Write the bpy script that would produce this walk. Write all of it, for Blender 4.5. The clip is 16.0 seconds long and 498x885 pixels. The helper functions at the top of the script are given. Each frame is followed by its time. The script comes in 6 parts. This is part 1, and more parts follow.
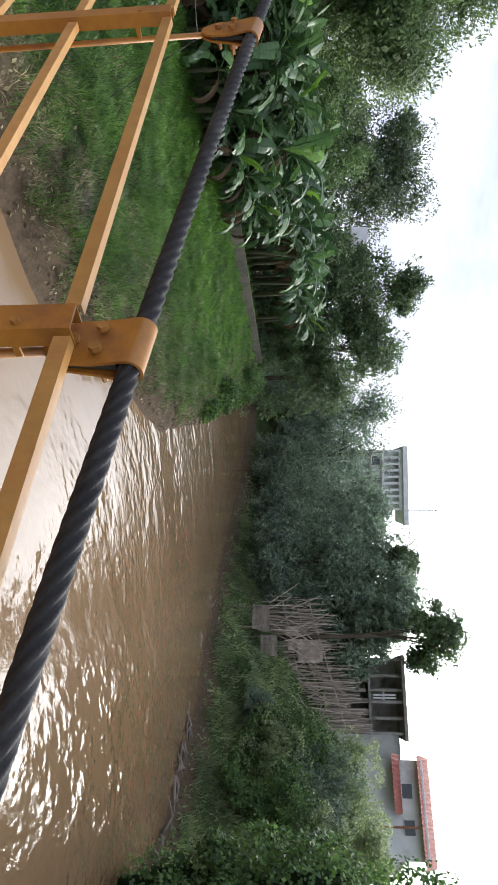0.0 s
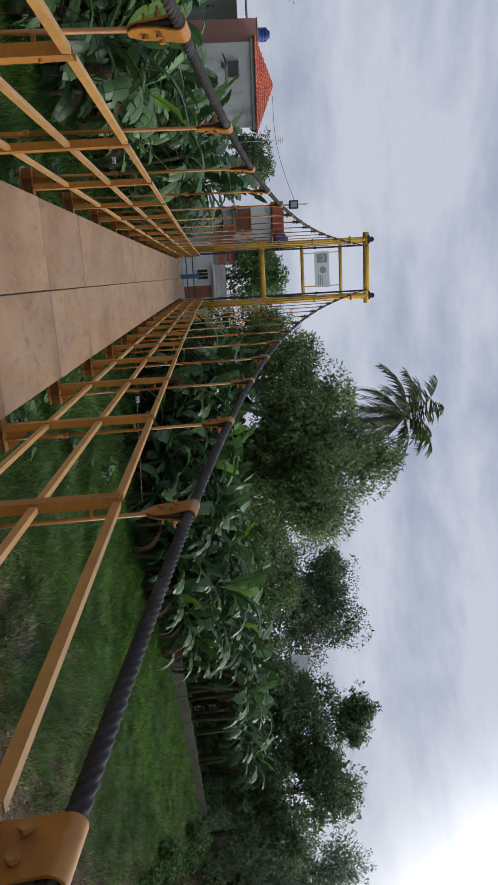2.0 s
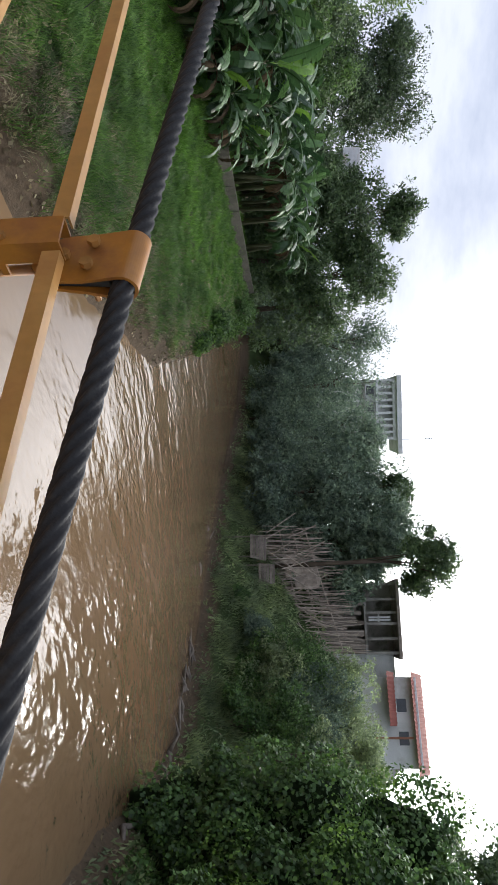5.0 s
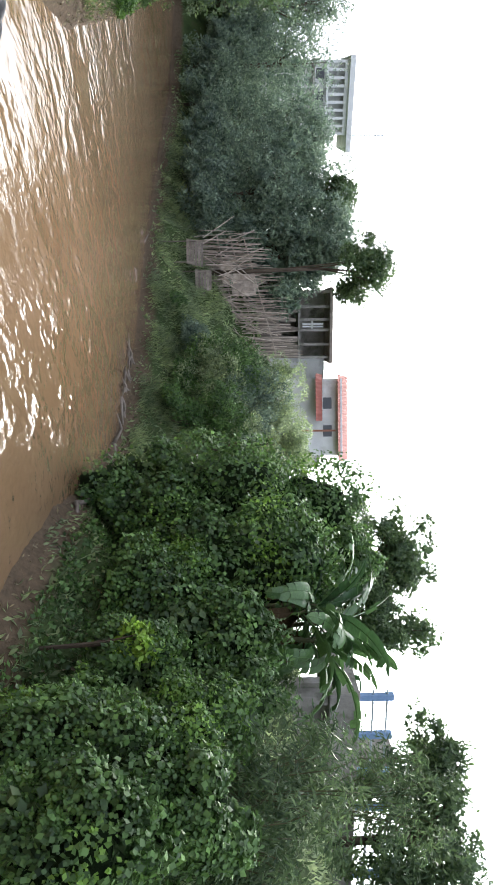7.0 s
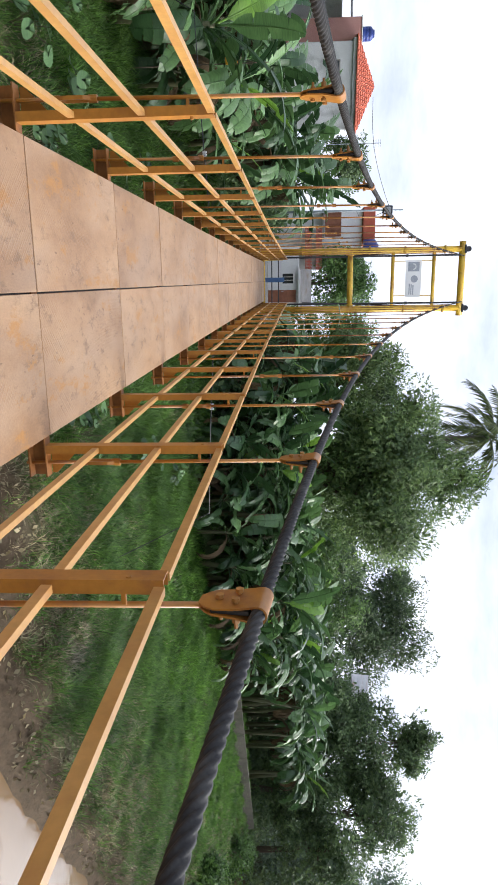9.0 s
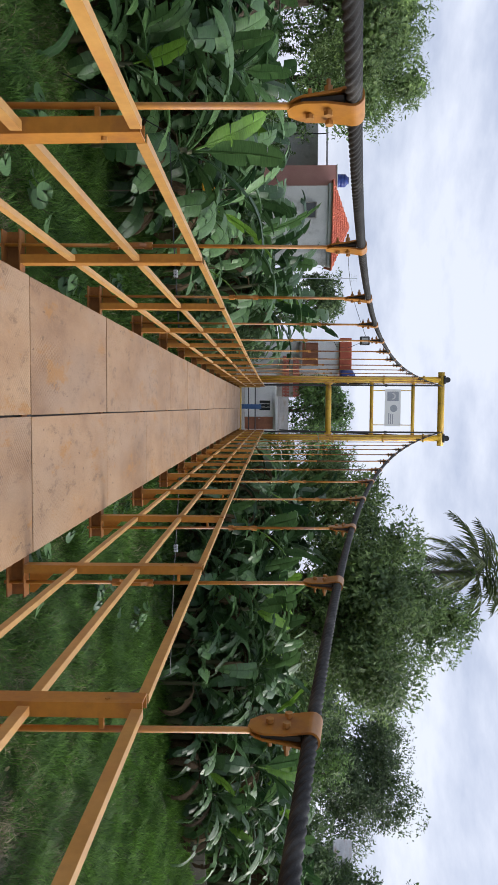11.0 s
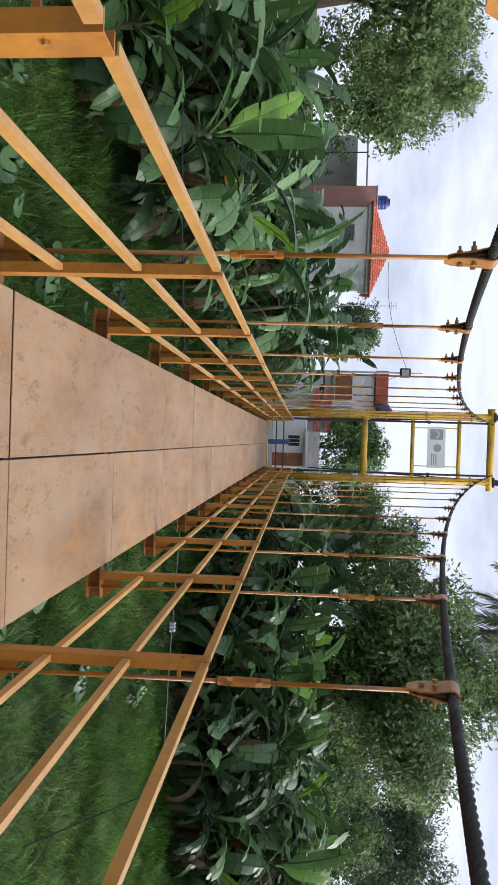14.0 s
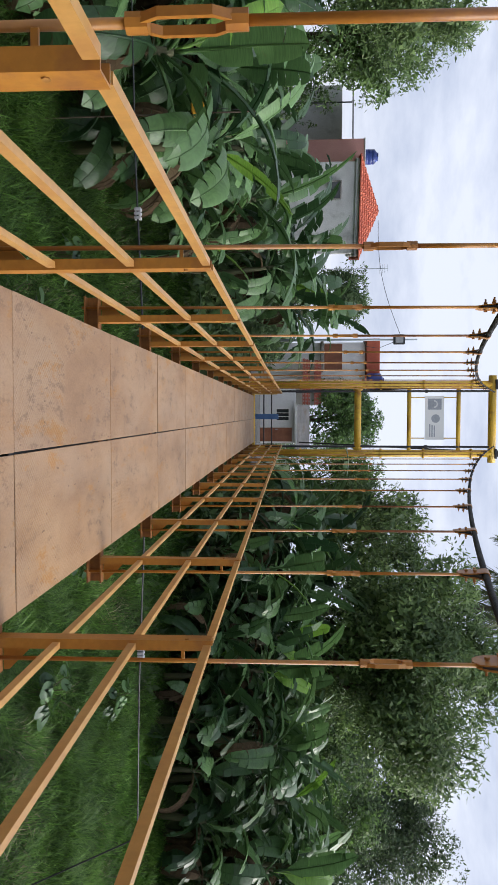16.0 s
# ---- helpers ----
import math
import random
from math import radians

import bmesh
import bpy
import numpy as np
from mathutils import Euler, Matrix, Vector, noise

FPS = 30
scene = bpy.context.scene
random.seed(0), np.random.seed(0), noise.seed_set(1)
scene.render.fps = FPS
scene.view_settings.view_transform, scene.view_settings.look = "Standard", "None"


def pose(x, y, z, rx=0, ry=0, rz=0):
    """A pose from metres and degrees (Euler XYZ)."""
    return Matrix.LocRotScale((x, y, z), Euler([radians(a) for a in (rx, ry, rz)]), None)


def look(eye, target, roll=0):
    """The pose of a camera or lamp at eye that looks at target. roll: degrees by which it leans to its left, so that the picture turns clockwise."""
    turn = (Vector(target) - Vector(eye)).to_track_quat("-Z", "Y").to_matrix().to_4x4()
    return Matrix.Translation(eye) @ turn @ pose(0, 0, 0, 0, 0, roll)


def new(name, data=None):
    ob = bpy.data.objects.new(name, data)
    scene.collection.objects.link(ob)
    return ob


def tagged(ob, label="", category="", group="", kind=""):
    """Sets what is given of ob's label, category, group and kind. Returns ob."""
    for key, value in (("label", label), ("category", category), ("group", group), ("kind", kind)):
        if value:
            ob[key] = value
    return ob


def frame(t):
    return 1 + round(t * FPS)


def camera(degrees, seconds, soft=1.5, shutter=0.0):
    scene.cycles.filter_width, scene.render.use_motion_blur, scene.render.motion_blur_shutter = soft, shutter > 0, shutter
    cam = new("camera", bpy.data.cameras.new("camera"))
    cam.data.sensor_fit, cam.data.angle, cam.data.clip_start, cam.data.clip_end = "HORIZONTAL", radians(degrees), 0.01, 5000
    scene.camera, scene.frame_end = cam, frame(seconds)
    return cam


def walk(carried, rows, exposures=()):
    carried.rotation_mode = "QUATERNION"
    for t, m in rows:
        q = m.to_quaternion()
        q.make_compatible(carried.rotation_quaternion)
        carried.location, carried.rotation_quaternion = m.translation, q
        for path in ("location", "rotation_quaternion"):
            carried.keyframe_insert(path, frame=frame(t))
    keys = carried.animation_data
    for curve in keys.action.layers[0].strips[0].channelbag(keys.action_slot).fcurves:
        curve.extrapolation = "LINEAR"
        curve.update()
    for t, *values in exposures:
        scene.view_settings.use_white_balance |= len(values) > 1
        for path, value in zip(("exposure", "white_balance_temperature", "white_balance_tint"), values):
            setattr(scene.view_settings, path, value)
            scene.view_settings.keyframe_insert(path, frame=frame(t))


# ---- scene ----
cam = camera(41.4, 16.0)
PATH = [
    (0, (0.02, -7.129, 1.665), (1.555, -5.856, 1.52), 89.4),
    (0.5, (0.054, -7.13, 1.669), (1.629, -5.901, 1.576), 87.9),
    (1, (-0.001, -7.14, 1.675), (1.325, -5.643, 1.674), 86.2),
    (1.5, (-0.089, -7.127, 1.673), (0.623, -5.26, 1.741), 85.5),
    (2, (-0.06, -7.084, 1.665), (0.437, -5.148, 1.751), 86.1),
    (2.5, (-0.026, -7.081, 1.666), (0.69, -5.217, 1.767), 86.4),
    (3, (0.001, -7.106, 1.664), (1.028, -5.393, 1.767), 86.4),
    (3.5, (0.025, -7.103, 1.658), (1.303, -5.567, 1.735), 86.9),
    (4, (0.034, -7.09, 1.65), (1.501, -5.73, 1.67), 87.3),
    (4.2, (0.036, -7.101, 1.649), (1.578, -5.827, 1.603), 87.6),
    (6.3, (0.141, -7.158, 1.624), (2.004, -6.437, 1.525), 87.2),
    (6.5, (0.098, -7.184, 1.648), (2.028, -6.666, 1.567), 87.7),
    (7, (-0.005, -7.247, 1.698), (1.971, -6.942, 1.739), 89.4),
    (7.5, (-0.034, -7.194, 1.661), (1.771, -6.332, 1.65), 89.1),
    (8, (0.0, -6.874, 1.602), (1.385, -5.439, 1.453), 90.0),
    (8.3, (0.045, -6.645, 1.592), (1.114, -4.958, 1.478), 89.8),
    (8.5, (0.005, -6.506, 1.606), (0.814, -4.682, 1.462), 90.0),
    (9, (-0.055, -6.097, 1.608), (0.422, -4.159, 1.474), 90.1),
    (9.3, (-0.1, -5.86, 1.594), (0.285, -3.904, 1.465), 89.4),
    (9.5, (-0.072, -5.681, 1.587), (0.169, -3.699, 1.462), 89.1),
    (11.8, (-0.068, -3.474, 1.599), (0.022, -1.477, 1.525), 90.6),
    (12, (-0.096, -3.279, 1.603), (0.023, -1.288, 1.467), 90.4),
    (12.5, (-0.122, -2.791, 1.594), (-0.111, -0.793, 1.522), 90.0),
    (13, (-0.154, -2.309, 1.579), (-0.05, -0.313, 1.511), 90.4),
    (13.5, (-0.149, -1.825, 1.563), (-0.098, 0.171, 1.458), 90.6),
    (14, (-0.149, -1.37, 1.579), (-0.139, 0.624, 1.426), 91.8),
    (14.5, (-0.204, -0.942, 1.578), (-0.09, 1.052, 1.462), 91.2),
    (15, (-0.187, -0.467, 1.583), (-0.182, 1.532, 1.514), 90.5),
    (15.5, (-0.206, 0.016, 1.566), (-0.153, 2.013, 1.47), 91.5),
    (16, (-0.231, 0.497, 1.559), (-0.142, 2.492, 1.44), 90.2),
]
walk(cam, [(t, look(e, g, r)) for t, e, g, r in PATH],
     exposures=[(0, 0.68), (0.5, 0.78), (1, 0.53), (1.5, 0.0), (2.0, -0.35), (3, -0.38), (4.2, -0.12), (6.3, 1.05), (7.1, 1.22), (7.5, 0.9), (8, 0.9), (9, 0.76), (9.7, 0.45), (12, 0.12), (12.5, 0.0), (13, 0.24), (13.5, 0.44), (14, 0.4), (14.5, 0.34), (16, 0.28)])

# ---- world and sun ----
SUN_AZ, SUN_EL = 84.0, 30.0      # degrees clockwise from +Y, and up
sun_way = Vector((math.sin(radians(SUN_AZ)) * math.cos(radians(SUN_EL)),
                  math.cos(radians(SUN_AZ)) * math.cos(radians(SUN_EL)), math.sin(radians(SUN_EL))))


def build_world():
    w = bpy.data.worlds.new("sky")
    scene.world = w
    w.use_nodes = True
    nt = w.node_tree
    n, l = nt.nodes, nt.links
    n.clear()
    out, bg = n.new("ShaderNodeOutputWorld"), n.new("ShaderNodeBackground")
    sky = n.new("ShaderNodeTexSky")
    sky.sky_type, sky.sun_disc = "NISHITA", False
    sky.sun_elevation, sky.sun_rotation = radians(SUN_EL), radians(SUN_AZ)
    sky.dust_density, sky.air_density = 3.0, 1.2
    co = n.new("ShaderNodeTexCoord")
    # cloud sheet: pale lavender grey, with soft brighter and darker bodies
    mp = n.new("ShaderNodeMapping")
    mp.inputs["Scale"].default_value = (1.6, 1.6, 4.5)
    cl = n.new("ShaderNodeTexNoise")
    cl.inputs["Scale"].default_value, cl.inputs["Detail"].default_value, cl.inputs["Roughness"].default_value = 2.1, 7, 0.58
    ramp = n.new("ShaderNodeValToRGB")
    ramp.color_ramp.elements[0].position, ramp.color_ramp.elements[0].color = 0.33, (3.9, 4.45, 6.0, 1)
    ramp.color_ramp.elements[1].position, ramp.color_ramp.elements[1].color = 0.60, (7.0, 7.4, 8.6, 1)
    l.new(co.outputs["Generated"], mp.inputs["Vector"])
    l.new(mp.outputs[0], cl.inputs["Vector"])
    l.new(cl.outputs[0], ramp.inputs[0])
    mix = n.new("ShaderNodeMix")
    mix.data_type = "RGBA"
    mix.inputs[0].default_value = 0.88
    l.new(sky.outputs[0], mix.inputs[6])
    l.new(ramp.outputs[0], mix.inputs[7])
    # the hidden sun's wide glow in the cloud
    dot = n.new("ShaderNodeVectorMath")
    dot.operation = "DOT_PRODUCT"
    dot.inputs[1].default_value = sun_way
    l.new(co.outputs["Generated"], dot.inputs[0])
    rng = n.new("ShaderNodeMapRange")
    rng.interpolation_type = "SMOOTHERSTEP"
    rng.inputs[1].default_value, rng.inputs[2].default_value = 0.71, 1.0
    rng.inputs[3].default_value, rng.inputs[4].default_value = 0.0, 34.0
    l.new(dot.outputs["Value"], rng.inputs[0])
    add = n.new("ShaderNodeMix")
    add.data_type, add.blend_type = "RGBA", "ADD"
    add.inputs[0].default_value = 1.0
    l.new(mix.outputs[2], add.inputs[6])
    l.new(rng.outputs[0], add.inputs[7])
    l.new(add.outputs[2], bg.inputs[0])
    bg.inputs[1].default_value = 0.11
    l.new(bg.outputs[0], out.inputs[0])


build_world()
sun = new("sun", bpy.data.lights.new("sun", "SUN"))
sun.data.energy, sun.data.angle, sun.data.color = 1.1, radians(14), (1.0, 0.95, 0.88)
sun.matrix_world = look(sun_way * 60, (0, 0, 0))


# ---- materials ----
def shader(name, rough=0.6, metal=0.0, spec=0.5):
    m = bpy.data.materials.new(name)
    m.use_nodes = True
    nt = m.node_tree
    b = nt.nodes["Principled BSDF"]
    b.inputs["Roughness"].default_value, b.inputs["Metallic"].default_value = rough, metal
    b.inputs["Specular IOR Level"].default_value = spec
    return m, nt, b


def noise_node(nt, scale, detail=4, rough=0.55, stretch=None, source="Object"):
    co, t = nt.nodes.new("ShaderNodeTexCoord"), nt.nodes.new("ShaderNodeTexNoise")
    t.inputs["Scale"].default_value, t.inputs["Detail"].default_value, t.inputs["Roughness"].default_value = scale, detail, rough
    if stretch:
        mp = nt.nodes.new("ShaderNodeMapping")
        mp.inputs["Scale"].default_value = stretch
        nt.links.new(co.outputs[source], mp.inputs[0])
        nt.links.new(mp.outputs[0], t.inputs["Vector"])
    else:
        nt.links.new(co.outputs[source], t.inputs["Vector"])
    return t.outputs[0]


def ramp_node(nt, value, stops):
    r = nt.nodes.new("ShaderNodeValToRGB")
    e = r.color_ramp.elements
    while len(e) < len(stops):
        e.new(0.5)
    for k, (p, c) in zip(e, stops):
        k.position, k.color = p, (*c, 1)
    nt.links.new(value, r.inputs[0])
    return r.outputs[0]


def mix_node(nt, fac, a, b, blend="MIX"):
    m = nt.nodes.new("ShaderNodeMix")
    m.data_type, m.blend_type = "RGBA", blend
    for k, v in ((0, fac), (6, a), (7, b)):
        if isinstance(v, (int, float)):
            m.inputs[k].default_value = v
        elif isinstance(v, tuple):
            m.inputs[k].default_value = (*v, 1)
        else:
            nt.links.new(v, m.inputs[k])
    return m.outputs[2]


def bump_node(nt, b, value, strength=0.3, dist=0.01):
    k = nt.nodes.new("ShaderNodeBump")
    k.inputs["Strength"].default_value, k.inputs["Distance"].default_value = strength, dist
    nt.links.new(value, k.inputs["Height"])
    nt.links.new(k.outputs[0], b.inputs["Normal"])


def surface(name, stops, scale=3.0, fine=40.0, rough=0.7, bump=0.3, dist=0.01, spec=0.4, metal=0.0, stretch=None,
            stain=None, stain_scale=1.2, vary=0.0):
    """Two scales of mottling, optional stains, fine bump, optional change from piece to piece."""
    m, nt, b = shader(name, rough, metal, spec)
    c = ramp_node(nt, noise_node(nt, scale, 5, 0.6, stretch), stops)
    g = ramp_node(nt, noise_node(nt, fine, 3, 0.6, stretch), [(0.3, (0.86, 0.86, 0.86)), (0.75, (1.07, 1.07, 1.07))])
    c = mix_node(nt, 1.0, c, g, "MULTIPLY")
    if stain:
        f = ramp_node(nt, noise_node(nt, stain_scale, 6, 0.65), [(0.52, (0, 0, 0)), (0.68, (1, 1, 1))])
        c = mix_node(nt, f, c, stain)
    if vary:
        oi = nt.nodes.new("ShaderNodeObjectInfo")
        v = ramp_node(nt, oi.outputs["Random"], [(0, (1 - vary,) * 3), (1, (1 + vary,) * 3)])
        c = mix_node(nt, 1.0, c, v, "MULTIPLY")
    nt.links.new(c, b.inputs["Base Color"])
    bump_node(nt, b, noise_node(nt, fine, 4, 0.6, stretch), bump, dist)
    return m


def foliage(name, dark, light, rough=0.5, through_light=0.25, spec=0.35):
    """Leaves: each its own tone, with some light passing through."""
    m, nt, b = shader(name, rough, 0, spec)
    geo = nt.nodes.new("ShaderNodeNewGeometry")
    c = ramp_node(nt, geo.outputs["Random Per Island"], [(0.0, dark), (0.75, light), (1.0, tuple(min(1, v * 1.35) for v in light))])
    big = ramp_node(nt, noise_node(nt, 0.45, 3), [(0.3, (0.62, 0.66, 0.7)), (0.7, (1.2, 1.2, 1.05))])
    c = mix_node(nt, 1.0, c, big, "MULTIPLY")
    mid = ramp_node(nt, noise_node(nt, 1.7, 2), [(0.35, (0.72, 0.74, 0.76)), (0.65, (1.2, 1.2, 1.1))])
    c = mix_node(nt, 1.0, c, mid, "MULTIPLY")
    nt.links.new(c, b.inputs["Base Color"])
    tr, ms = nt.nodes.new("ShaderNodeBsdfTranslucent"), nt.nodes.new("ShaderNodeMixShader")
    nt.links.new(c, tr.inputs[0])
    ms.inputs[0].default_value = through_light
    nt.links.new(b.outputs[0], ms.inputs[1])
    nt.links.new(tr.outputs[0], ms.inputs[2])
    nt.links.new(ms.outputs[0], nt.nodes["Material Output"].inputs[0])
    return m


def checker_plate():
    """Worn peach-ochre paint and dried mud on chequered steel: small raised lozenges."""
    m, nt, b = shader("deck_plate", 0.5, 0.0, 0.4)
    co, oi = nt.nodes.new("ShaderNodeTexCoord"), nt.nodes.new("ShaderNodeObjectInfo")
    shift = nt.nodes.new("ShaderNodeVectorMath")
    shift.operation = "MULTIPLY_ADD"
    nt.links.new(oi.outputs["Random"], shift.inputs[0])
    shift.inputs[1].default_value = (37.0, 53.0, 0.0)
    nt.links.new(co.outputs["Object"], shift.inputs[2])

    def own(scale, detail=6, rough=0.65, stretch=(1.35, 0.6, 1)):
        mp, t = nt.nodes.new("ShaderNodeMapping"), nt.nodes.new("ShaderNodeTexNoise")
        mp.inputs["Scale"].default_value = stretch
        t.inputs["Scale"].default_value, t.inputs["Detail"].default_value, t.inputs["Roughness"].default_value = scale, detail, rough
        nt.links.new(shift.outputs[0], mp.inputs[0])
        nt.links.new(mp.outputs[0], t.inputs["Vector"])
        return t.outputs[0]
    c = ramp_node(nt, own(1.3), [(0.34, (0.25, 0.14, 0.07)), (0.5, (0.345, 0.205, 0.108)), (0.66, (0.41, 0.26, 0.145))])
    grey = ramp_node(nt, own(0.9, 4), [(0.46, (0, 0, 0)), (0.6, (0.5, 0.5, 0.5))])
    c = mix_node(nt, grey, c, (0.36, 0.25, 0.165))
    scuff = ramp_node(nt, own(7.0, 7, 0.75, (1.3, 0.6, 1)), [(0.52, (0, 0, 0)), (0.62, (0.7, 0.7, 0.7))])
    gate = ramp_node(nt, own(1.6, 3), [(0.42, (0, 0, 0)), (0.54, (1, 1, 1))])
    c = mix_node(nt, mix_node(nt, 1.0, scuff, gate, "MULTIPLY"), c, (0.17, 0.10, 0.055))
    bare = ramp_node(nt, own(2.3, 7, 0.75), [(0.56, (0, 0, 0)), (0.62, (0.8, 0.8, 0.8))])
    c = mix_node(nt, bare, c, (0.36, 0.17, 0.042))
    spot = ramp_node(nt, own(16.0, 2, 0.5), [(0.70, (0, 0, 0)), (0.73, (0.7, 0.7, 0.7))])
    c = mix_node(nt, spot, c, (0.13, 0.07, 0.035))
    c = mix_node(nt, 1.0, c, ramp_node(nt, own(60.0, 3), [(0.35, (0.9, 0.9, 0.9)), (0.7, (1.06, 1.06, 1.06))]), "MULTIPLY")
    c = mix_node(nt, 1.0, c, ramp_node(nt, oi.outputs["Random"], [(0, (0.92, 0.92, 0.94)), (1, (1.06, 1.05, 1.03))]), "MULTIPLY")
    nt.links.new(c, b.inputs["Base Color"])
    mp, ck = nt.nodes.new("ShaderNodeMapping"), nt.nodes.new("ShaderNodeTexVoronoi")
    mp.inputs["Rotation"].default_value = (0, 0, radians(45))
    ck.inputs["Scale"].default_value, ck.inputs["Randomness"].default_value = 42, 0.0
    nt.links.new(co.outputs["Object"], mp.inputs[0])
    nt.links.new(mp.outputs[0], ck.inputs["Vector"])
    h = ramp_node(nt, ck.outputs["Distance"], [(0.25, (1, 1, 1)), (0.45, (0, 0, 0))])
    wear = ramp_node(nt, own(1.2, 4), [(0.46, (0, 0, 0)), (0.6, (1, 1, 1))])
    bump_node(nt, b, mix_node(nt, 1.0, h, wear, "MULTIPLY"), 0.6, 0.003)
    return m


def river():
    m, nt, b = shader("river_water", 0.05, 0, 0.5)
    c = ramp_node(nt, noise_node(nt, 0.12, 4, 0.6), [(0.3, (0.165, 0.102, 0.053)), (0.7, (0.215, 0.142, 0.08))])
    nt.links.new(c, b.inputs["Base Color"])
    b.inputs["IOR"].default_value = 1.36
    b.inputs["Specular IOR Level"].default_value = 0.5
    co = nt.nodes.new("ShaderNodeTexCoord")
    total = None
    for sc, st, wt in ((0.8, (0.8, 1.3, 1), 1.15), (2.2, (0.8, 1.3, 1), 0.42), (6.0, (1, 1.2, 1), 0.07)):
        mp, t = nt.nodes.new("ShaderNodeMapping"), nt.nodes.new("ShaderNodeTexNoise")
        mp.inputs["Rotation"].default_value, mp.inputs["Scale"].default_value = (0, 0, radians(-38)), st
        t.inputs["Scale"].default_value, t.inputs["Detail"].default_value, t.inputs["Distortion"].default_value = sc, 4, 0.3
        nt.links.new(co.outputs["Object"], mp.inputs[0])
        nt.links.new(mp.outputs[0], t.inputs["Vector"])
        k = nt.nodes.new("ShaderNodeMath")
        k.operation = "MULTIPLY"
        k.inputs[1].default_value = wt
        nt.links.new(t.outputs[0], k.inputs[0])
        if total:
            a = nt.nodes.new("ShaderNodeMath")
            nt.links.new(total, a.inputs[0])
            nt.links.new(k.outputs[0], a.inputs[1])
            total = a.outputs[0]
        else:
            total = k.outputs[0]
    calm = ramp_node(nt, noise_node(nt, 0.13, 5, 0.65, (0.8, 1.3, 1)), [(0.42, (0.2, 0.2, 0.2)), (0.55, (1, 1, 1))])
    k = nt.nodes.new("ShaderNodeMath")
    k.operation = "MULTIPLY"
    nt.links.new(total, k.inputs[0])
    nt.links.new(calm, k.inputs[1])
    # slack water by the bridge, livelier out in the bend
    sep, rng = nt.nodes.new("ShaderNodeSeparateXYZ"), nt.nodes.new("ShaderNodeMapRange")
    nt.links.new(co.outputs["Object"], sep.inputs[0])
    nt.links.new(sep.outputs["X"], rng.inputs[0])
    rng.inputs[1].default_value, rng.inputs[2].default_value = 7.0, 22.0
    rng.inputs[3].default_value, rng.inputs[4].default_value = 0.10, 1.0
    q = nt.nodes.new("ShaderNodeMath")
    q.operation = "MULTIPLY"
    nt.links.new(k.outputs[0], q.inputs[0])
    nt.links.new(rng.outputs[0], q.inputs[1])
    bump_node(nt, b, q.outputs[0], 0.7, 0.15)
    return m


def earth():
    """Soil, with moss and litter; dry brown by the water, green inland."""
    m, nt, b = shader("soil", 0.95, 0, 0.2)
    c = ramp_node(nt, noise_node(nt, 0.9, 6, 0.65), [(0.3, (0.035, 0.055, 0.02)), (0.55, (0.055, 0.085, 0.028)), (0.75, (0.085, 0.08, 0.045))])
    co, sep = nt.nodes.new("ShaderNodeTexCoord"), nt.nodes.new("ShaderNodeSeparateXYZ")
    nt.links.new(co.outputs["Object"], sep.inputs[0])
    wob = nt.nodes.new("ShaderNodeMath")
    wob.operation = "MULTIPLY_ADD"
    wob.inputs[1].default_value = 0.5
    nt.links.new(noise_node(nt, 0.7, 5), wob.inputs[0])
    nt.links.new(sep.outputs["Z"], wob.inputs[2])
    low = nt.nodes.new("ShaderNodeMapRange")
    low.inputs[1].default_value, low.inputs[2].default_value = -2.75, -3.1
    nt.links.new(wob.outputs[0], low.inputs[0])
    mud = ramp_node(nt, noise_node(nt, 5, 6, 0.7), [(0.3, (0.06, 0.043, 0.027)), (0.7, (0.135, 0.098, 0.062))])
    nt.links.new(mix_node(nt, low.outputs[0], c, mud), b.inputs["Base Color"])
    bump_node(nt, b, noise_node(nt, 6, 6, 0.7), 0.8, 0.08)
    return m


OCHRE = surface("ochre_paint", [(0.25, (0.27, 0.10, 0.012)), (0.5, (0.36, 0.15, 0.02)), (0.75, (0.44, 0.20, 0.032))], 2.2, 30, 0.42,
                0.12, 0.003, 0.5, stain=(0.22, 0.085, 0.03), stain_scale=3.2, vary=0.10)
RAIL = surface("rail_paint", [(0.25, (0.36, 0.175, 0.04)), (0.5, (0.45, 0.24, 0.068)), (0.8, (0.51, 0.295, 0.10))], 1.8, 26, 0.40,
               0.1, 0.003, 0.5, stain=(0.36, 0.16, 0.05), stain_scale=2.6, vary=0.08)
TOWER = surface("tower_paint", [(0.3, (0.62, 0.36, 0.03)), (0.7, (0.78, 0.50, 0.06))], 1.0, 14, 0.45, 0.1, 0.004, 0.5,
                stain=(0.36, 0.17, 0.04), stain_scale=1.4)
RUST = surface("rusty_beam", [(0.3, (0.13, 0.055, 0.03)), (0.7, (0.30, 0.13, 0.05))], 5, 40, 0.8, 0.4, 0.004, stain=(0.5, 0.24, 0.05), stain_scale=2)
BEAM = surface("beam_paint", [(0.3, (0.17, 0.06, 0.014)), (0.7, (0.34, 0.135, 0.028))], 4, 36, 0.6, 0.3, 0.004, stain=(0.10, 0.045, 0.02), stain_scale=3)
BOLT = surface("bolt_steel", [(0.3, (0.24, 0.12, 0.035)), (0.7, (0.42, 0.2, 0.05))], 12, 60, 0.5, 0.2, 0.002)
CABLE = surface("greased_wire_rope", [(0.3, (0.010, 0.010, 0.011)), (0.7, (0.024, 0.023, 0.023))], 8, 90, 0.72, 0.5, 0.004, 0.3, stain=(0.05, 0.048, 0.045), stain_scale=6)
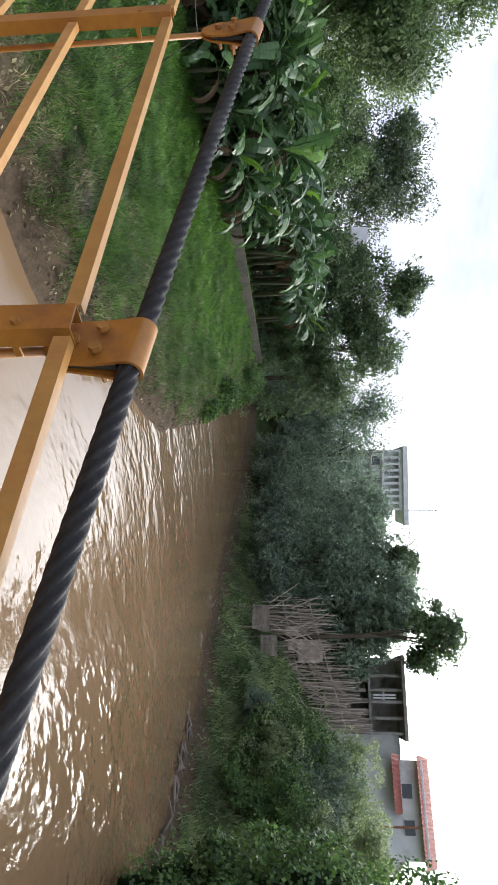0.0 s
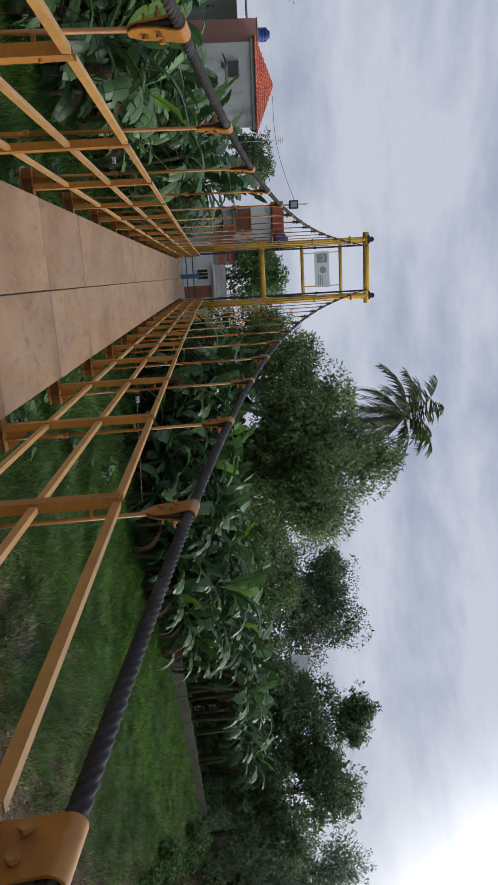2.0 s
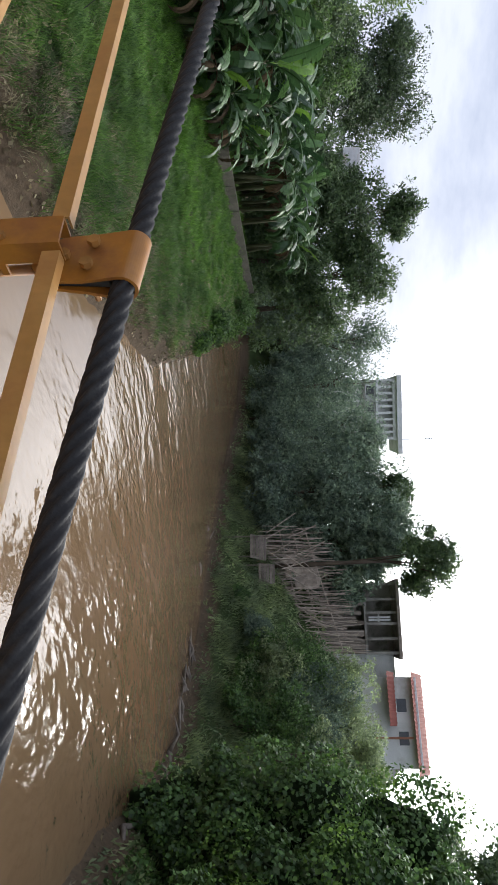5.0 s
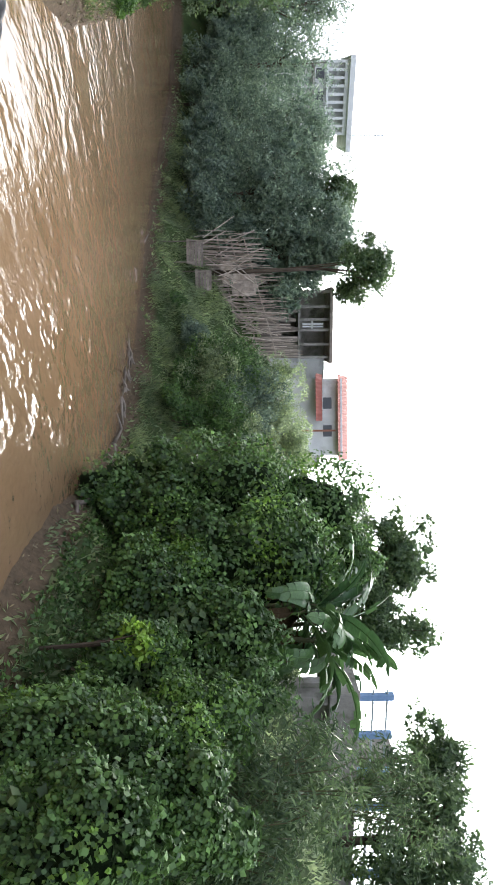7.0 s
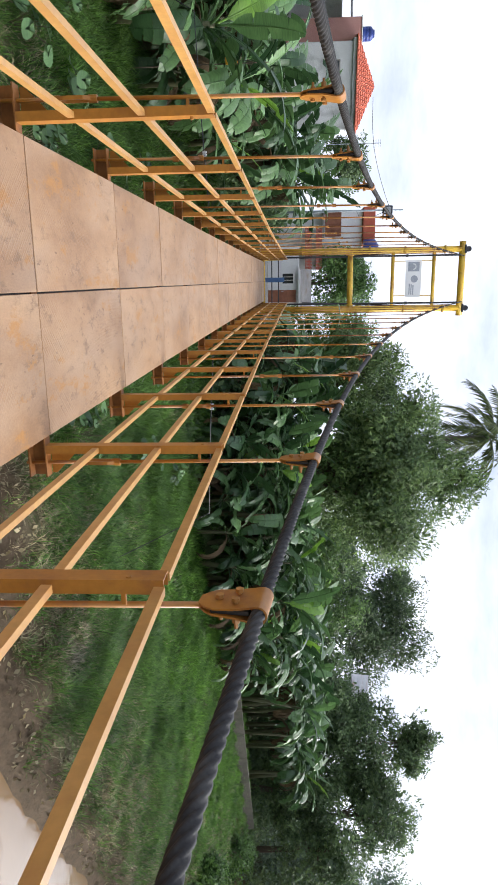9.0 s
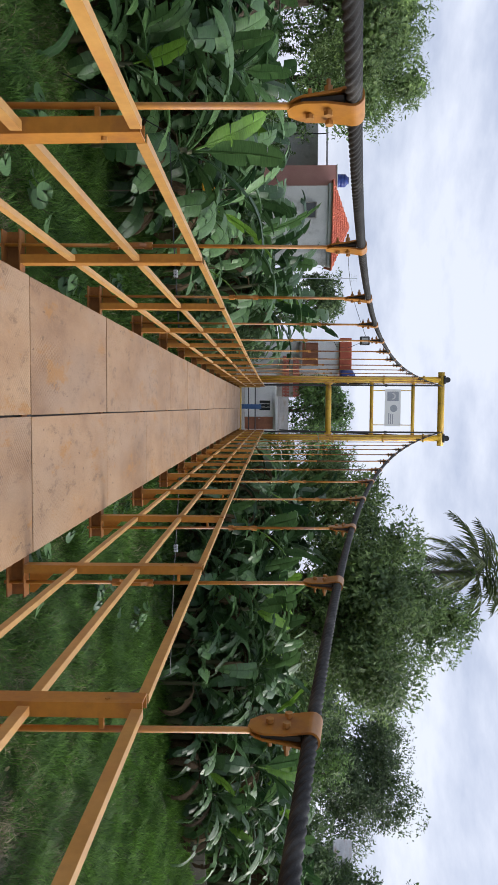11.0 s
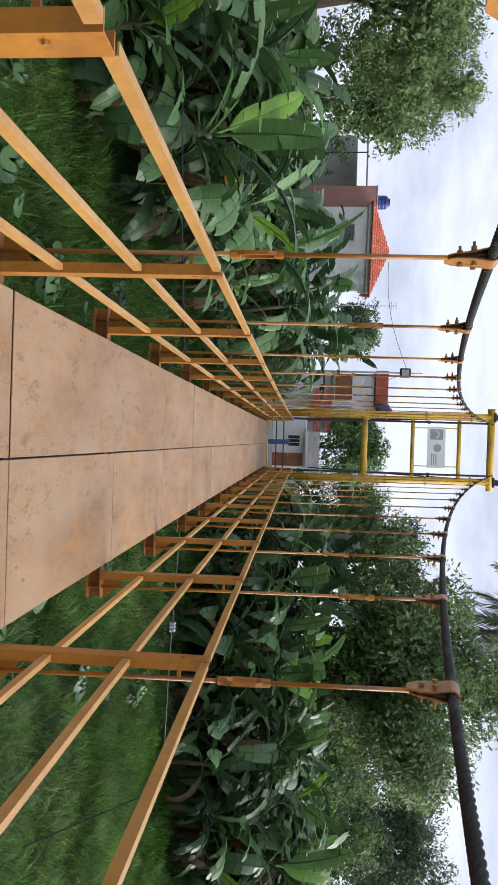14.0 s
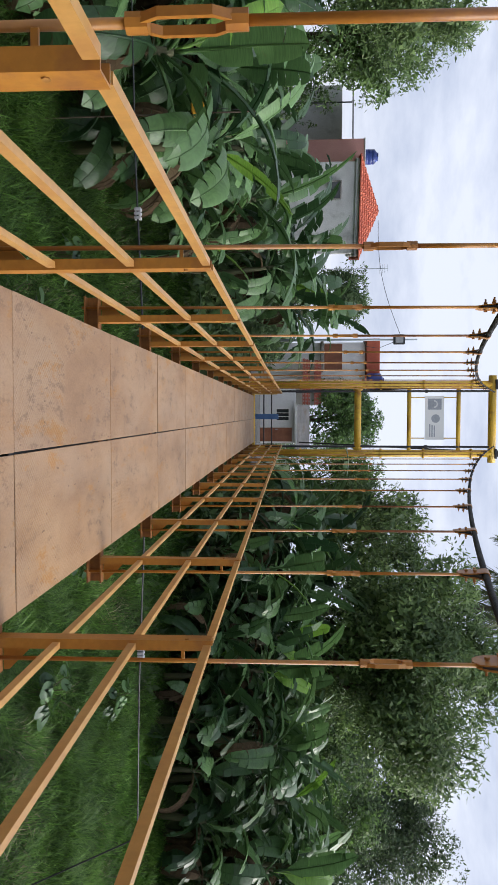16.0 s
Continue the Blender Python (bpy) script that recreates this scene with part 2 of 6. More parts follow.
DARK_STEEL = surface("dark_steel", [(0.3, (0.02, 0.02, 0.024)), (0.7, (0.05, 0.05, 0.055))], 4, 50, 0.5, 0.2, 0.003)
DECK = checker_plate()
WATER = river()
SOIL = earth()
BARK = surface("bark", [(0.3, (0.05, 0.038, 0.028)), (0.7, (0.15, 0.12, 0.09))], 2, 18, 0.95, 0.9, 0.03, 0.2, stretch=(1, 1, 0.25))
PALM_BARK = surface("palm_bark", [(0.3, (0.11, 0.10, 0.085)), (0.7, (0.21, 0.19, 0.165))], 2, 12, 0.95, 0.8, 0.03, 0.2, stretch=(0.3, 0.3, 3))
STEM = surface("banana_stem", [(0.3, (0.045, 0.05, 0.022)), (0.6, (0.10, 0.10, 0.045)), (0.8, (0.13, 0.085, 0.05))], 3, 20, 0.7, 0.4, 0.01, stretch=(2, 2, 0.3))
GRASS = foliage("grass_blade", (0.026, 0.068, 0.015), (0.125, 0.235, 0.052), 0.55, 0.4, 0.22)
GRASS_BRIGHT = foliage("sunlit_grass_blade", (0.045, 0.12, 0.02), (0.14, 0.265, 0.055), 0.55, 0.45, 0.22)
WEED = foliage("bank_weed", (0.22, 0.29, 0.145), (0.43, 0.50, 0.30), 0.55, 0.6)
DRY = foliage("dry_grass", (0.10, 0.08, 0.05), (0.36, 0.30, 0.21), 0.8, 0.2)
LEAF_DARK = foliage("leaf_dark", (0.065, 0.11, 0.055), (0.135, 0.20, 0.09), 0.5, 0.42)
LEAF_ROUND = foliage("leaf_round_tree", (0.05, 0.085, 0.042), (0.10, 0.15, 0.07), 0.5, 0.3)
LEAF_MID = foliage("leaf_mid", (0.05, 0.095, 0.032), (0.13, 0.215, 0.068), 0.48, 0.35)
LEAF_VINE = foliage("leaf_vine", (0.045, 0.09, 0.033), (0.13, 0.235, 0.072), 0.5, 0.3, 0.35)
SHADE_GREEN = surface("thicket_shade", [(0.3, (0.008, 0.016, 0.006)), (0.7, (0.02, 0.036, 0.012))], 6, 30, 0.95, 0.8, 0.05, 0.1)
LEAF_LIME = foliage("leaf_lime", (0.10, 0.20, 0.035), (0.20, 0.35, 0.07), 0.45, 0.35)
LEAF_SAPLING = foliage("leaf_sapling", (0.20, 0.36, 0.05), (0.34, 0.52, 0.10), 0.45, 0.4)
# paler, bluer greens: distance haze mixed into the leaf colour
LEAF_HAZE = foliage("leaf_far_haze", (0.13, 0.19, 0.145), (0.245, 0.315, 0.24), 0.6, 0.45)
LEAF_DEEP = foliage("leaf_deep_green", (0.07, 0.125, 0.048), (0.18, 0.26, 0.10), 0.5, 0.35)
PALM_LEAF = foliage("palm_frond", (0.035, 0.055, 0.016), (0.11, 0.14, 0.04), 0.45, 0.25)
CONCRETE = surface("old_concrete", [(0.3, (0.20, 0.185, 0.16)), (0.7, (0.36, 0.34, 0.31))], 1.2, 22, 0.9, 0.4, 0.01, 0.3, stain=(0.085, 0.085, 0.06), stain_scale=0.9)
MOSSY = surface("mossy_concrete", [(0.3, (0.05, 0.048, 0.036)), (0.7, (0.115, 0.105, 0.085))], 1.1, 20, 0.95, 0.5, 0.012, 0.2, stain=(0.04, 0.055, 0.025), stain_scale=0.8)
PLASTER = surface("grey_render", [(0.3, (0.50, 0.505, 0.49)), (0.7, (0.66, 0.665, 0.65))], 0.8, 18, 0.92, 0.25, 0.008, 0.3, stain=(0.26, 0.26, 0.24), stain_scale=0.6)
WHITE = surface("white_paint", [(0.3, (0.66, 0.66, 0.65)), (0.7, (0.80, 0.80, 0.79))], 0.9, 20, 0.8, 0.15, 0.005, 0.4, stain=(0.5, 0.49, 0.46), stain_scale=0.5)
PINK = surface("pink_paint", [(0.3, (0.60, 0.29, 0.25)), (0.7, (0.70, 0.37, 0.33))], 1, 20, 0.85, 0.15, 0.005)
TILE = surface("clay_tile", [(0.3, (0.34, 0.075, 0.045)), (0.7, (0.50, 0.14, 0.08))], 1.5, 16, 0.8, 0.3, 0.01, 0.35, vary=0.18)
TILE_OLD = surface("old_roof_sheet", [(0.3, (0.30, 0.095, 0.07)), (0.7, (0.40, 0.145, 0.105))], 1.2, 16, 0.8, 0.3, 0.01)
BLUE = surface("blue_paint", [(0.3, (0.06, 0.13, 0.30)), (0.7, (0.10, 0.21, 0.42))], 2, 20, 0.5, 0.15, 0.004)
BLUE_PALE = surface("pale_blue_paint", [(0.3, (0.14, 0.24, 0.42)), (0.7, (0.22, 0.34, 0.52))], 2, 20, 0.6, 0.15, 0.004)
TANK = surface("blue_plastic", [(0.3, (0.018, 0.035, 0.17)), (0.7, (0.03, 0.06, 0.24))], 2, 20, 0.4, 0.1, 0.004)
BAMBOO = surface("weathered_bamboo", [(0.3, (0.30, 0.25, 0.205)), (0.7, (0.54, 0.46, 0.385))], 3, 25, 0.85, 0.3, 0.006, 0.3, vary=0.3)
WOOD = surface("grey_wood", [(0.3, (0.15, 0.125, 0.10)), (0.7, (0.32, 0.275, 0.235))], 3, 25, 0.9, 0.4, 0.008, 0.3, stretch=(1, 1, 0.3), vary=0.2)
SHEET = surface("zinc_sheet", [(0.3, (0.36, 0.37, 0.39)), (0.7, (0.52, 0.53, 0.55))], 1.5, 14, 0.5, 0.2, 0.006, 0.5, stain=(0.30, 0.22, 0.17), stain_scale=1.1)
SHEET_OLD = surface("weathered_sheet", [(0.3, (0.10, 0.10, 0.10)), (0.7, (0.18, 0.18, 0.18))], 1.2, 14, 0.8, 0.3, 0.006, 0.3, stain=(0.11, 0.09, 0.075), stain_scale=1.3)
POLE = surface("galvanised_pole", [(0.3, (0.30, 0.35, 0.38)), (0.7, (0.42, 0.47, 0.50))], 2, 20, 0.45, 0.1, 0.003, 0.5)
BROWN_DOOR = surface("brown_door", [(0.3, (0.20, 0.075, 0.04)), (0.7, (0.32, 0.13, 0.07))], 2, 20, 0.6, 0.15, 0.004)
PLASTIC = surface("orange_plastic", [(0.3, (0.62, 0.27, 0.02)), (0.7, (0.75, 0.36, 0.04))], 3, 20, 0.45, 0.1, 0.004)
SIGN_SHEET, _nt, _b = shader("sign_sheet", 0.5)
_b.inputs["Base Color"].default_value = (0.86, 0.86, 0.85, 1)
_tr, _ms = _nt.nodes.new("ShaderNodeBsdfTranslucent"), _nt.nodes.new("ShaderNodeMixShader")
_tr.inputs[0].default_value = (0.86, 0.86, 0.85, 1)
_ms.inputs[0].default_value = 0.6
_nt.links.new(_b.outputs[0], _ms.inputs[1])
_nt.links.new(_tr.outputs[0], _ms.inputs[2])
_nt.links.new(_ms.outputs[0], _nt.nodes["Material Output"].inputs[0])
SIGN_INK = surface("grey_print", [(0.3, (0.36, 0.38, 0.42)), (0.7, (0.44, 0.46, 0.50))], 3, 20, 0.6, 0.05, 0.002)
ROAD = surface("road_surface", [(0.3, (0.10, 0.10, 0.10)), (0.7, (0.20, 0.195, 0.185))], 1.5, 30, 0.95, 0.3, 0.01, 0.2)
GLASS_DARK = surface("window_glass", [(0.3, (0.02, 0.025, 0.03)), (0.7, (0.04, 0.045, 0.05))], 1, 8, 0.12, 0.02, 0.001, 0.6)


# ---- mesh tools ----
class Solid:
    """Gathers vertices and faces of one mesh."""

    def __init__(self):
        self.v, self.f, self.smooth = [], [], False

    def add(self, verts, faces):
        k = len(self.v)
        self.v += [tuple(p) for p in verts]
        self.f += [tuple(i + k for i in q) for q in faces]
        return self

    def box(self, x0, x1, y0, y1, z0, z1, bev=0.0):
        if bev <= 0:
            p = [(x, y, z) for z in (z0, z1) for y in (y0, y1) for x in (x0, x1)]
            return self.add(p, [(0, 2, 3, 1), (4, 5, 7, 6), (0, 1, 5, 4), (2, 6, 7, 3), (0, 4, 6, 2), (1, 3, 7, 5)])
        b = bev
        ring = [(x0 + b, y0), (x1 - b, y0), (x1, y0 + b), (x1, y1 - b), (x1 - b, y1), (x0 + b, y1), (x0, y1 - b), (x0, y0 + b)]
        cx, cy = (x0 + x1) / 2, (y0 + y1) / 2
        sx, sy = 1 - 2 * b / max(x1 - x0, 1e-6), 1 - 2 * b / max(y1 - y0, 1e-6)
        ins = [(cx + (x - cx) * sx, cy + (y - cy) * sy) for x, y in ring]
        rows = [[(x, y, z0) for x, y in ins], [(x, y, z0 + b) for x, y in ring], [(x, y, z1 - b) for x, y in ring], [(x, y, z1) for x, y in ins]]
        return self.loft(rows)

    def loft(self, rows, caps=True, closed=True):
        n = len(rows[0])
        verts = [p for r in rows for p in r]
        faces = []
        for a in range(len(rows) - 1):
            for i in range(n if closed else n - 1):
                j = (i + 1) % n
                faces.append((a * n + i, a * n + j, (a + 1) * n + j, (a + 1) * n + i))
        if caps:
            faces.append(tuple(reversed(range(n))))
            faces.append(tuple(range((len(rows) - 1) * n, len(rows) * n)))
        return self.add(verts, faces)

    def tube(self, pts, radii, n=8, caps=True):
        pts = [Vector(p) for p in pts]
        if isinstance(radii, (int, float)):
            radii = [radii] * len(pts)
        rows = []
        side = None
        for i, p in enumerate(pts):
            d = (pts[min(i + 1, len(pts) - 1)] - pts[max(i - 1, 0)]).normalized()
            if side is None:
                side = d.cross(Vector((0, 0, 1)) if abs(d.z) < 0.9 else Vector((1, 0, 0))).normalized()
            side = (side - d * side.dot(d)).normalized()
            up = d.cross(side)
            rows.append([p + (side * math.cos(a) + up * math.sin(a)) * radii[i] for a in [2 * math.pi * k / n for k in range(n)]])
        return self.loft(rows, caps)

    def prism(self, prof, path0, path1, u, w):
        """A profile of (a, b) in the plane of u and w, drawn from path0 to path1."""
        u, w = Vector(u), Vector(w)
        rows = [[Vector(q) + u * a + w * b for a, b in prof] for q in (path0, path1)]
        return self.loft(rows)

    def mesh(self, name, smooth=None):
        me = bpy.data.meshes.new(name)
        me.from_pydata(self.v, [], self.f)
        if self.smooth if smooth is None else smooth:
            me.shade_smooth()
        me.update()
        return me


def part(name, solid, material, parent=None, label="", smooth=None):
    """One mesh object of a thing, or a thing of one mesh."""
    me = solid.mesh(name, smooth) if isinstance(solid, Solid) else solid
    if not me.materials:
        me.materials.append(material)
    ob = new(name, me)
    if parent is not None:
        ob.parent = parent
    if label:
        ob["label"] = label
    return ob


def thing(name, label, category, at=(0, 0, 0), rz=0.0, group="", kind=""):
    ob = new(name)
    ob.matrix_world = pose(*at, 0, 0, rz)
    return tagged(ob, label, category, group, kind)


def raw_mesh(name, verts, faces_n, count, smooth=False):
    """A mesh from flat numpy arrays: verts (n, 3), faces_n (m, k)."""
    me = bpy.data.meshes.new(name)
    m, k = faces_n.shape
    me.vertices.add(len(verts))
    me.vertices.foreach_set("co", np.ascontiguousarray(verts, dtype=np.float32).ravel())
    me.loops.add(m * k)
    me.loops.foreach_set("vertex_index", faces_n.astype(np.int32).ravel())
    me.polygons.add(m)
    me.polygons.foreach_set("loop_start", np.arange(0, m * k, k, dtype=np.int32))
    me.update(calc_edges=True)
    if smooth:
        me.shade_smooth()
    return me


def leaf_cloud(name, pts, size, rng, out=None, droop=0.25, slim=0.45, spread=0.35, face=0.0):
    """Many small folded leaves at the given points."""
    n = len(pts)
    d = rng.normal(size=(n, 3))
    if out is not None and face == 0:
        d = d * 0.75 + out * 0.9
    d[:, 2] -= droop
    d /= np.linalg.norm(d, axis=1, keepdims=True) + 1e-9
    r = rng.normal(size=(n, 3))
    if face:       # leaf plates turned outward and to the sky
        r = r * (1 - face) + (out + np.array((0, 0, 0.45))) * face * 1.6
    s = np.cross(d, r)
    s /= np.linalg.norm(s, axis=1, keepdims=True) + 1e-9
    nn = np.cross(d, s)
    L = size * (1 - spread + 2 * spread * rng.random((n, 1)))
    v = np.empty((n, 4, 3))
    v[:, 0] = pts
    v[:, 1] = pts + d * L * 0.45 + s * L * slim * 0.5 + nn * L * 0.08
    v[:, 2] = pts + d * L
    v[:, 3] = pts + d * L * 0.45 - s * L * slim * 0.5 + nn * L * 0.08
    return raw_mesh(name, v.reshape(-1, 3), np.arange(4 * n).reshape(n, 4), n)


# ---- ground ----
NEAR_SHORE = np.array([(-400, -40), (-60, -6), (-8, 3), (7, 4.3), (9.3, 4.3), (16, 8.2), (20.2, 10.2), (26.6, 16.1), (33, 23), (44, 35), (48, 45), (50.5, 62), (56, 200), (390, 900)], float)
FAR_SHORE = np.array([(-400, -60), (-60, -17), (10, -12.5), (16.6, -8), (20.4, -6.1), (25.8, -4.7), (31, -2), (36.4, 3.8), (38.6, 9.3), (43, 16.6), (49.5, 26.5), (54.5, 33), (57.5, 42), (60, 60), (66, 200), (400, 900)], float)
WALL_LINE = np.array([(13.5, 18.9), (15.6, 20.0), (23.4, 24.2), (36.6, 31.6)], float)
WATER_Z = -4.0


def shore_distance(x, y, line):
    best = np.full(x.shape, 1e9)
    for (ax, ay), (bx, by) in zip(line[:-1], line[1:]):
        ux, uy = bx - ax, by - ay
        t = np.clip(((x - ax) * ux + (y - ay) * uy) / (ux * ux + uy * uy), 0, 1)
        best = np.minimum(best, np.hypot(x - ax - t * ux, y - ay - t * uy))
    return best


def ground_height(x, y):
    x, y = np.atleast_1d(np.asarray(x, float)), np.atleast_1d(np.asarray(y, float))
    dn, df = shore_distance(x, y, NEAR_SHORE), shore_distance(x, y, FAR_SHORE)
    wob = 0.25 * np.sin(x * 1.9 + 1.3 * np.sin(y * 1.1)) + 0.2 * np.sin(y * 2.3 + x * 0.7)
    near = y > np.interp(x, NEAR_SHORE[:, 0], NEAR_SHORE[:, 1])
    far = y < np.interp(x, FAR_SHORE[:, 0], FAR_SHORE[:, 1])
    zn = np.interp(dn + wob * np.clip(dn, 0, 1), [0, 0.3, 0.7, 3, 9, 14, 17, 23, 60, 400], [-4.1, -3.7, -3.35, -2.95, -2.6, -2.0, -1.3, -0.12, 0.3, 4])
    zf = np.interp(df + wob * np.clip(df, 0, 1), [0, 0.4, 2, 3.5, 5.5, 8, 14, 25, 60, 400], [-4.1, -3.6, -2.1, -0.4, 1.4, 3.3, 5.0, 6.0, 7.5, 9])
    # the flat climbs to the foot of the low wall
    dw = shore_distance(x, y, WALL_LINE)
    behind = y > np.interp(x, WALL_LINE[:, 0], WALL_LINE[:, 1])
    zn = np.maximum(zn, np.where(dn > 1.5, np.where(behind, -1.45 - 0.06 * dw, -1.6 - 0.2 * dw), -9))
    zw = -4.1 - np.minimum(np.minimum(dn, df) * 0.25, 1.2)
    z = np.where(near, zn, np.where(far, zf, zw))
    flat = np.clip((np.hypot(x / 3.2, np.minimum(0, y - 27.3)) - 1) * 0.8, 0, 1)
    road = (y > 25.5) & (y < 60)
    z = np.where(road & near, z * flat + (-0.02) * (1 - flat), z)
    bump = 0.05 * np.sin(x * 3.1 + y * 1.7) + 0.04 * np.sin(x * 5.3 - y * 4.1)
    return z + np.where(near | far, bump * np.clip(np.minimum(dn, df), 0, 1) * np.where(road, flat, 1), 0)


def ground_z(x, y):
    return float(ground_height(x, y)[0])


def build_ground():
    def lines(a, b, step, lo, hi):
        mid = np.arange(a, b + 1e-6, step)
        left, right = [], []
        s, p = step, a
        while p > lo:
            s *= 1.22
            p -= s
            left.append(p)
        s, p = step, b
        while p < hi:
            s *= 1.22
            p += s
            right.append(p)
        return np.array(left[::-1] + list(mid) + right)
    xs, ys = lines(-18, 62, 0.45, -900, 900), lines(-22, 44, 0.45, -900, 900)
    gx, gy = np.meshgrid(xs, ys)
    gz = ground_height(gx.ravel(), gy.ravel())
    v = np.stack([gx.ravel(), gy.ravel(), gz], 1)
    nx, ny = len(xs), len(ys)
    i = (np.arange(ny - 1)[:, None] * nx + np.arange(nx - 1)[None, :]).ravel()
    me = raw_mesh("ground", v, np.stack([i, i + 1, i + nx + 1, i + nx], 1), 0, True)
    tagged(part("ground", me, SOIL), "dark soil and muddy brown river banks under grass", "ground", kind="structure")
    w = Solid().add([(-420, -70, WATER_Z), (420, -70, WATER_Z), (420, 900, WATER_Z), (-420, 900, WATER_Z)], [(0, 1, 2, 3)])
    tagged(part("water", w, WATER), "muddy brown river water with rippled sky reflections", "water", kind="structure")


build_ground()

# ---- the footbridge ----
BAY = 1.97
K0, K1 = -8, 13


def rise(y):
    return 0.2 * (max(0.0, y) / 27.0) ** 2


def cable_z(y):
    return 2.04 + 0.160 * y + 0.0053 * y * y - 0.00003 * y ** 3


def post_y(k, sx):
    """Posts stand at even bays, but for one that was set a little short."""
    return k * BAY - (0.045 if (k, sx) == (-3, 1) else 0.0)


def lift(sx):
    """One cable hangs a little higher than the other."""
    return 0.12 if sx < 0 else 0.0


def build_deck():
    deck = thing("bridge_deck", "suspension footbridge deck of worn ochre chequered steel plates", "bridge deck", kind="structure")
    step = 2.03
    plate = Solid().box(-0.457, 0.457, -step / 2 + 0.007, step / 2 - 0.007, -0.008, 0.0, 0.003).mesh("deck_plate")
    plate.materials.append(DECK)
    rng = random.Random(5)
    for k in range(-8, 14):
        y0 = 0.09 + step * k
        for sx in (-1, 1):
            o = part("deck_plate", plate, DECK, deck)
            yc = y0 - step / 2
            o.matrix_basis = pose(sx * 0.463, yc, rise(yc) + rng.uniform(-0.002, 0.003), math.degrees(math.atan2(rise(y0) - rise(y0 - step), step)), 0, rng.uniform(-0.12, 0.12))
    # dark backing added below the plate joints, so the open gaps look black
    strip = Solid().box(-0.9, 0.9, -0.04, 0.04, -0.034, -0.016).mesh("joint_backing")
    for k in range(-9, 14):
        o = part("joint_backing", strip, DARK_STEEL, deck)
        o.location = (0, 0.09 + step * k, rise(0.09 + step * k))
    prof = [(0.045, -0.06), (0.045, 0.06), (-0.045, 0.06), (-0.045, 0.051), (0.035, 0.051), (0.035, -0.051), (-0.045, -0.051), (-0.045, -0.06)]
    beam = Solid().prism(prof, (-1.19, 0, 0), (1.19, 0, 0), (0, 1, 0), (0, 0, 1)).mesh("crossbeam")
    beam.materials.append(BEAM)
    for k in range(K0, K1 + 1):
        o = part("crossbeam", beam, RUST, deck)
        o.location = (0, k * BAY, -0.072 + rise(k * BAY))
    # the middle one is added as a dark strip behind the centre gap
    for sx in (-0.86, 0.0, 0.86):
        s = Solid()
        ys = [K0 * BAY + i * 3.0 for i in range(15)]
        for a, b in zip(ys[:-1], ys[1:]):
            b = min(b, 27.2)
            if a < b:
                s.prism([(-0.03, -0.09), (0.03, -0.09), (0.03, -0.045), (-0.03, -0.045)], (sx, a, rise(a)), (sx, b, rise(b)), (1, 0, 0), (0, 0, 1))
        part("stringer", s, DARK_STEEL, deck)
    end = Solid().box(-1.3, 1.3, 26.55, 26.85, -0.2, 0.235, 0.02)
    part("end_beam", end, TOWER, deck, "yellow painted end beam")


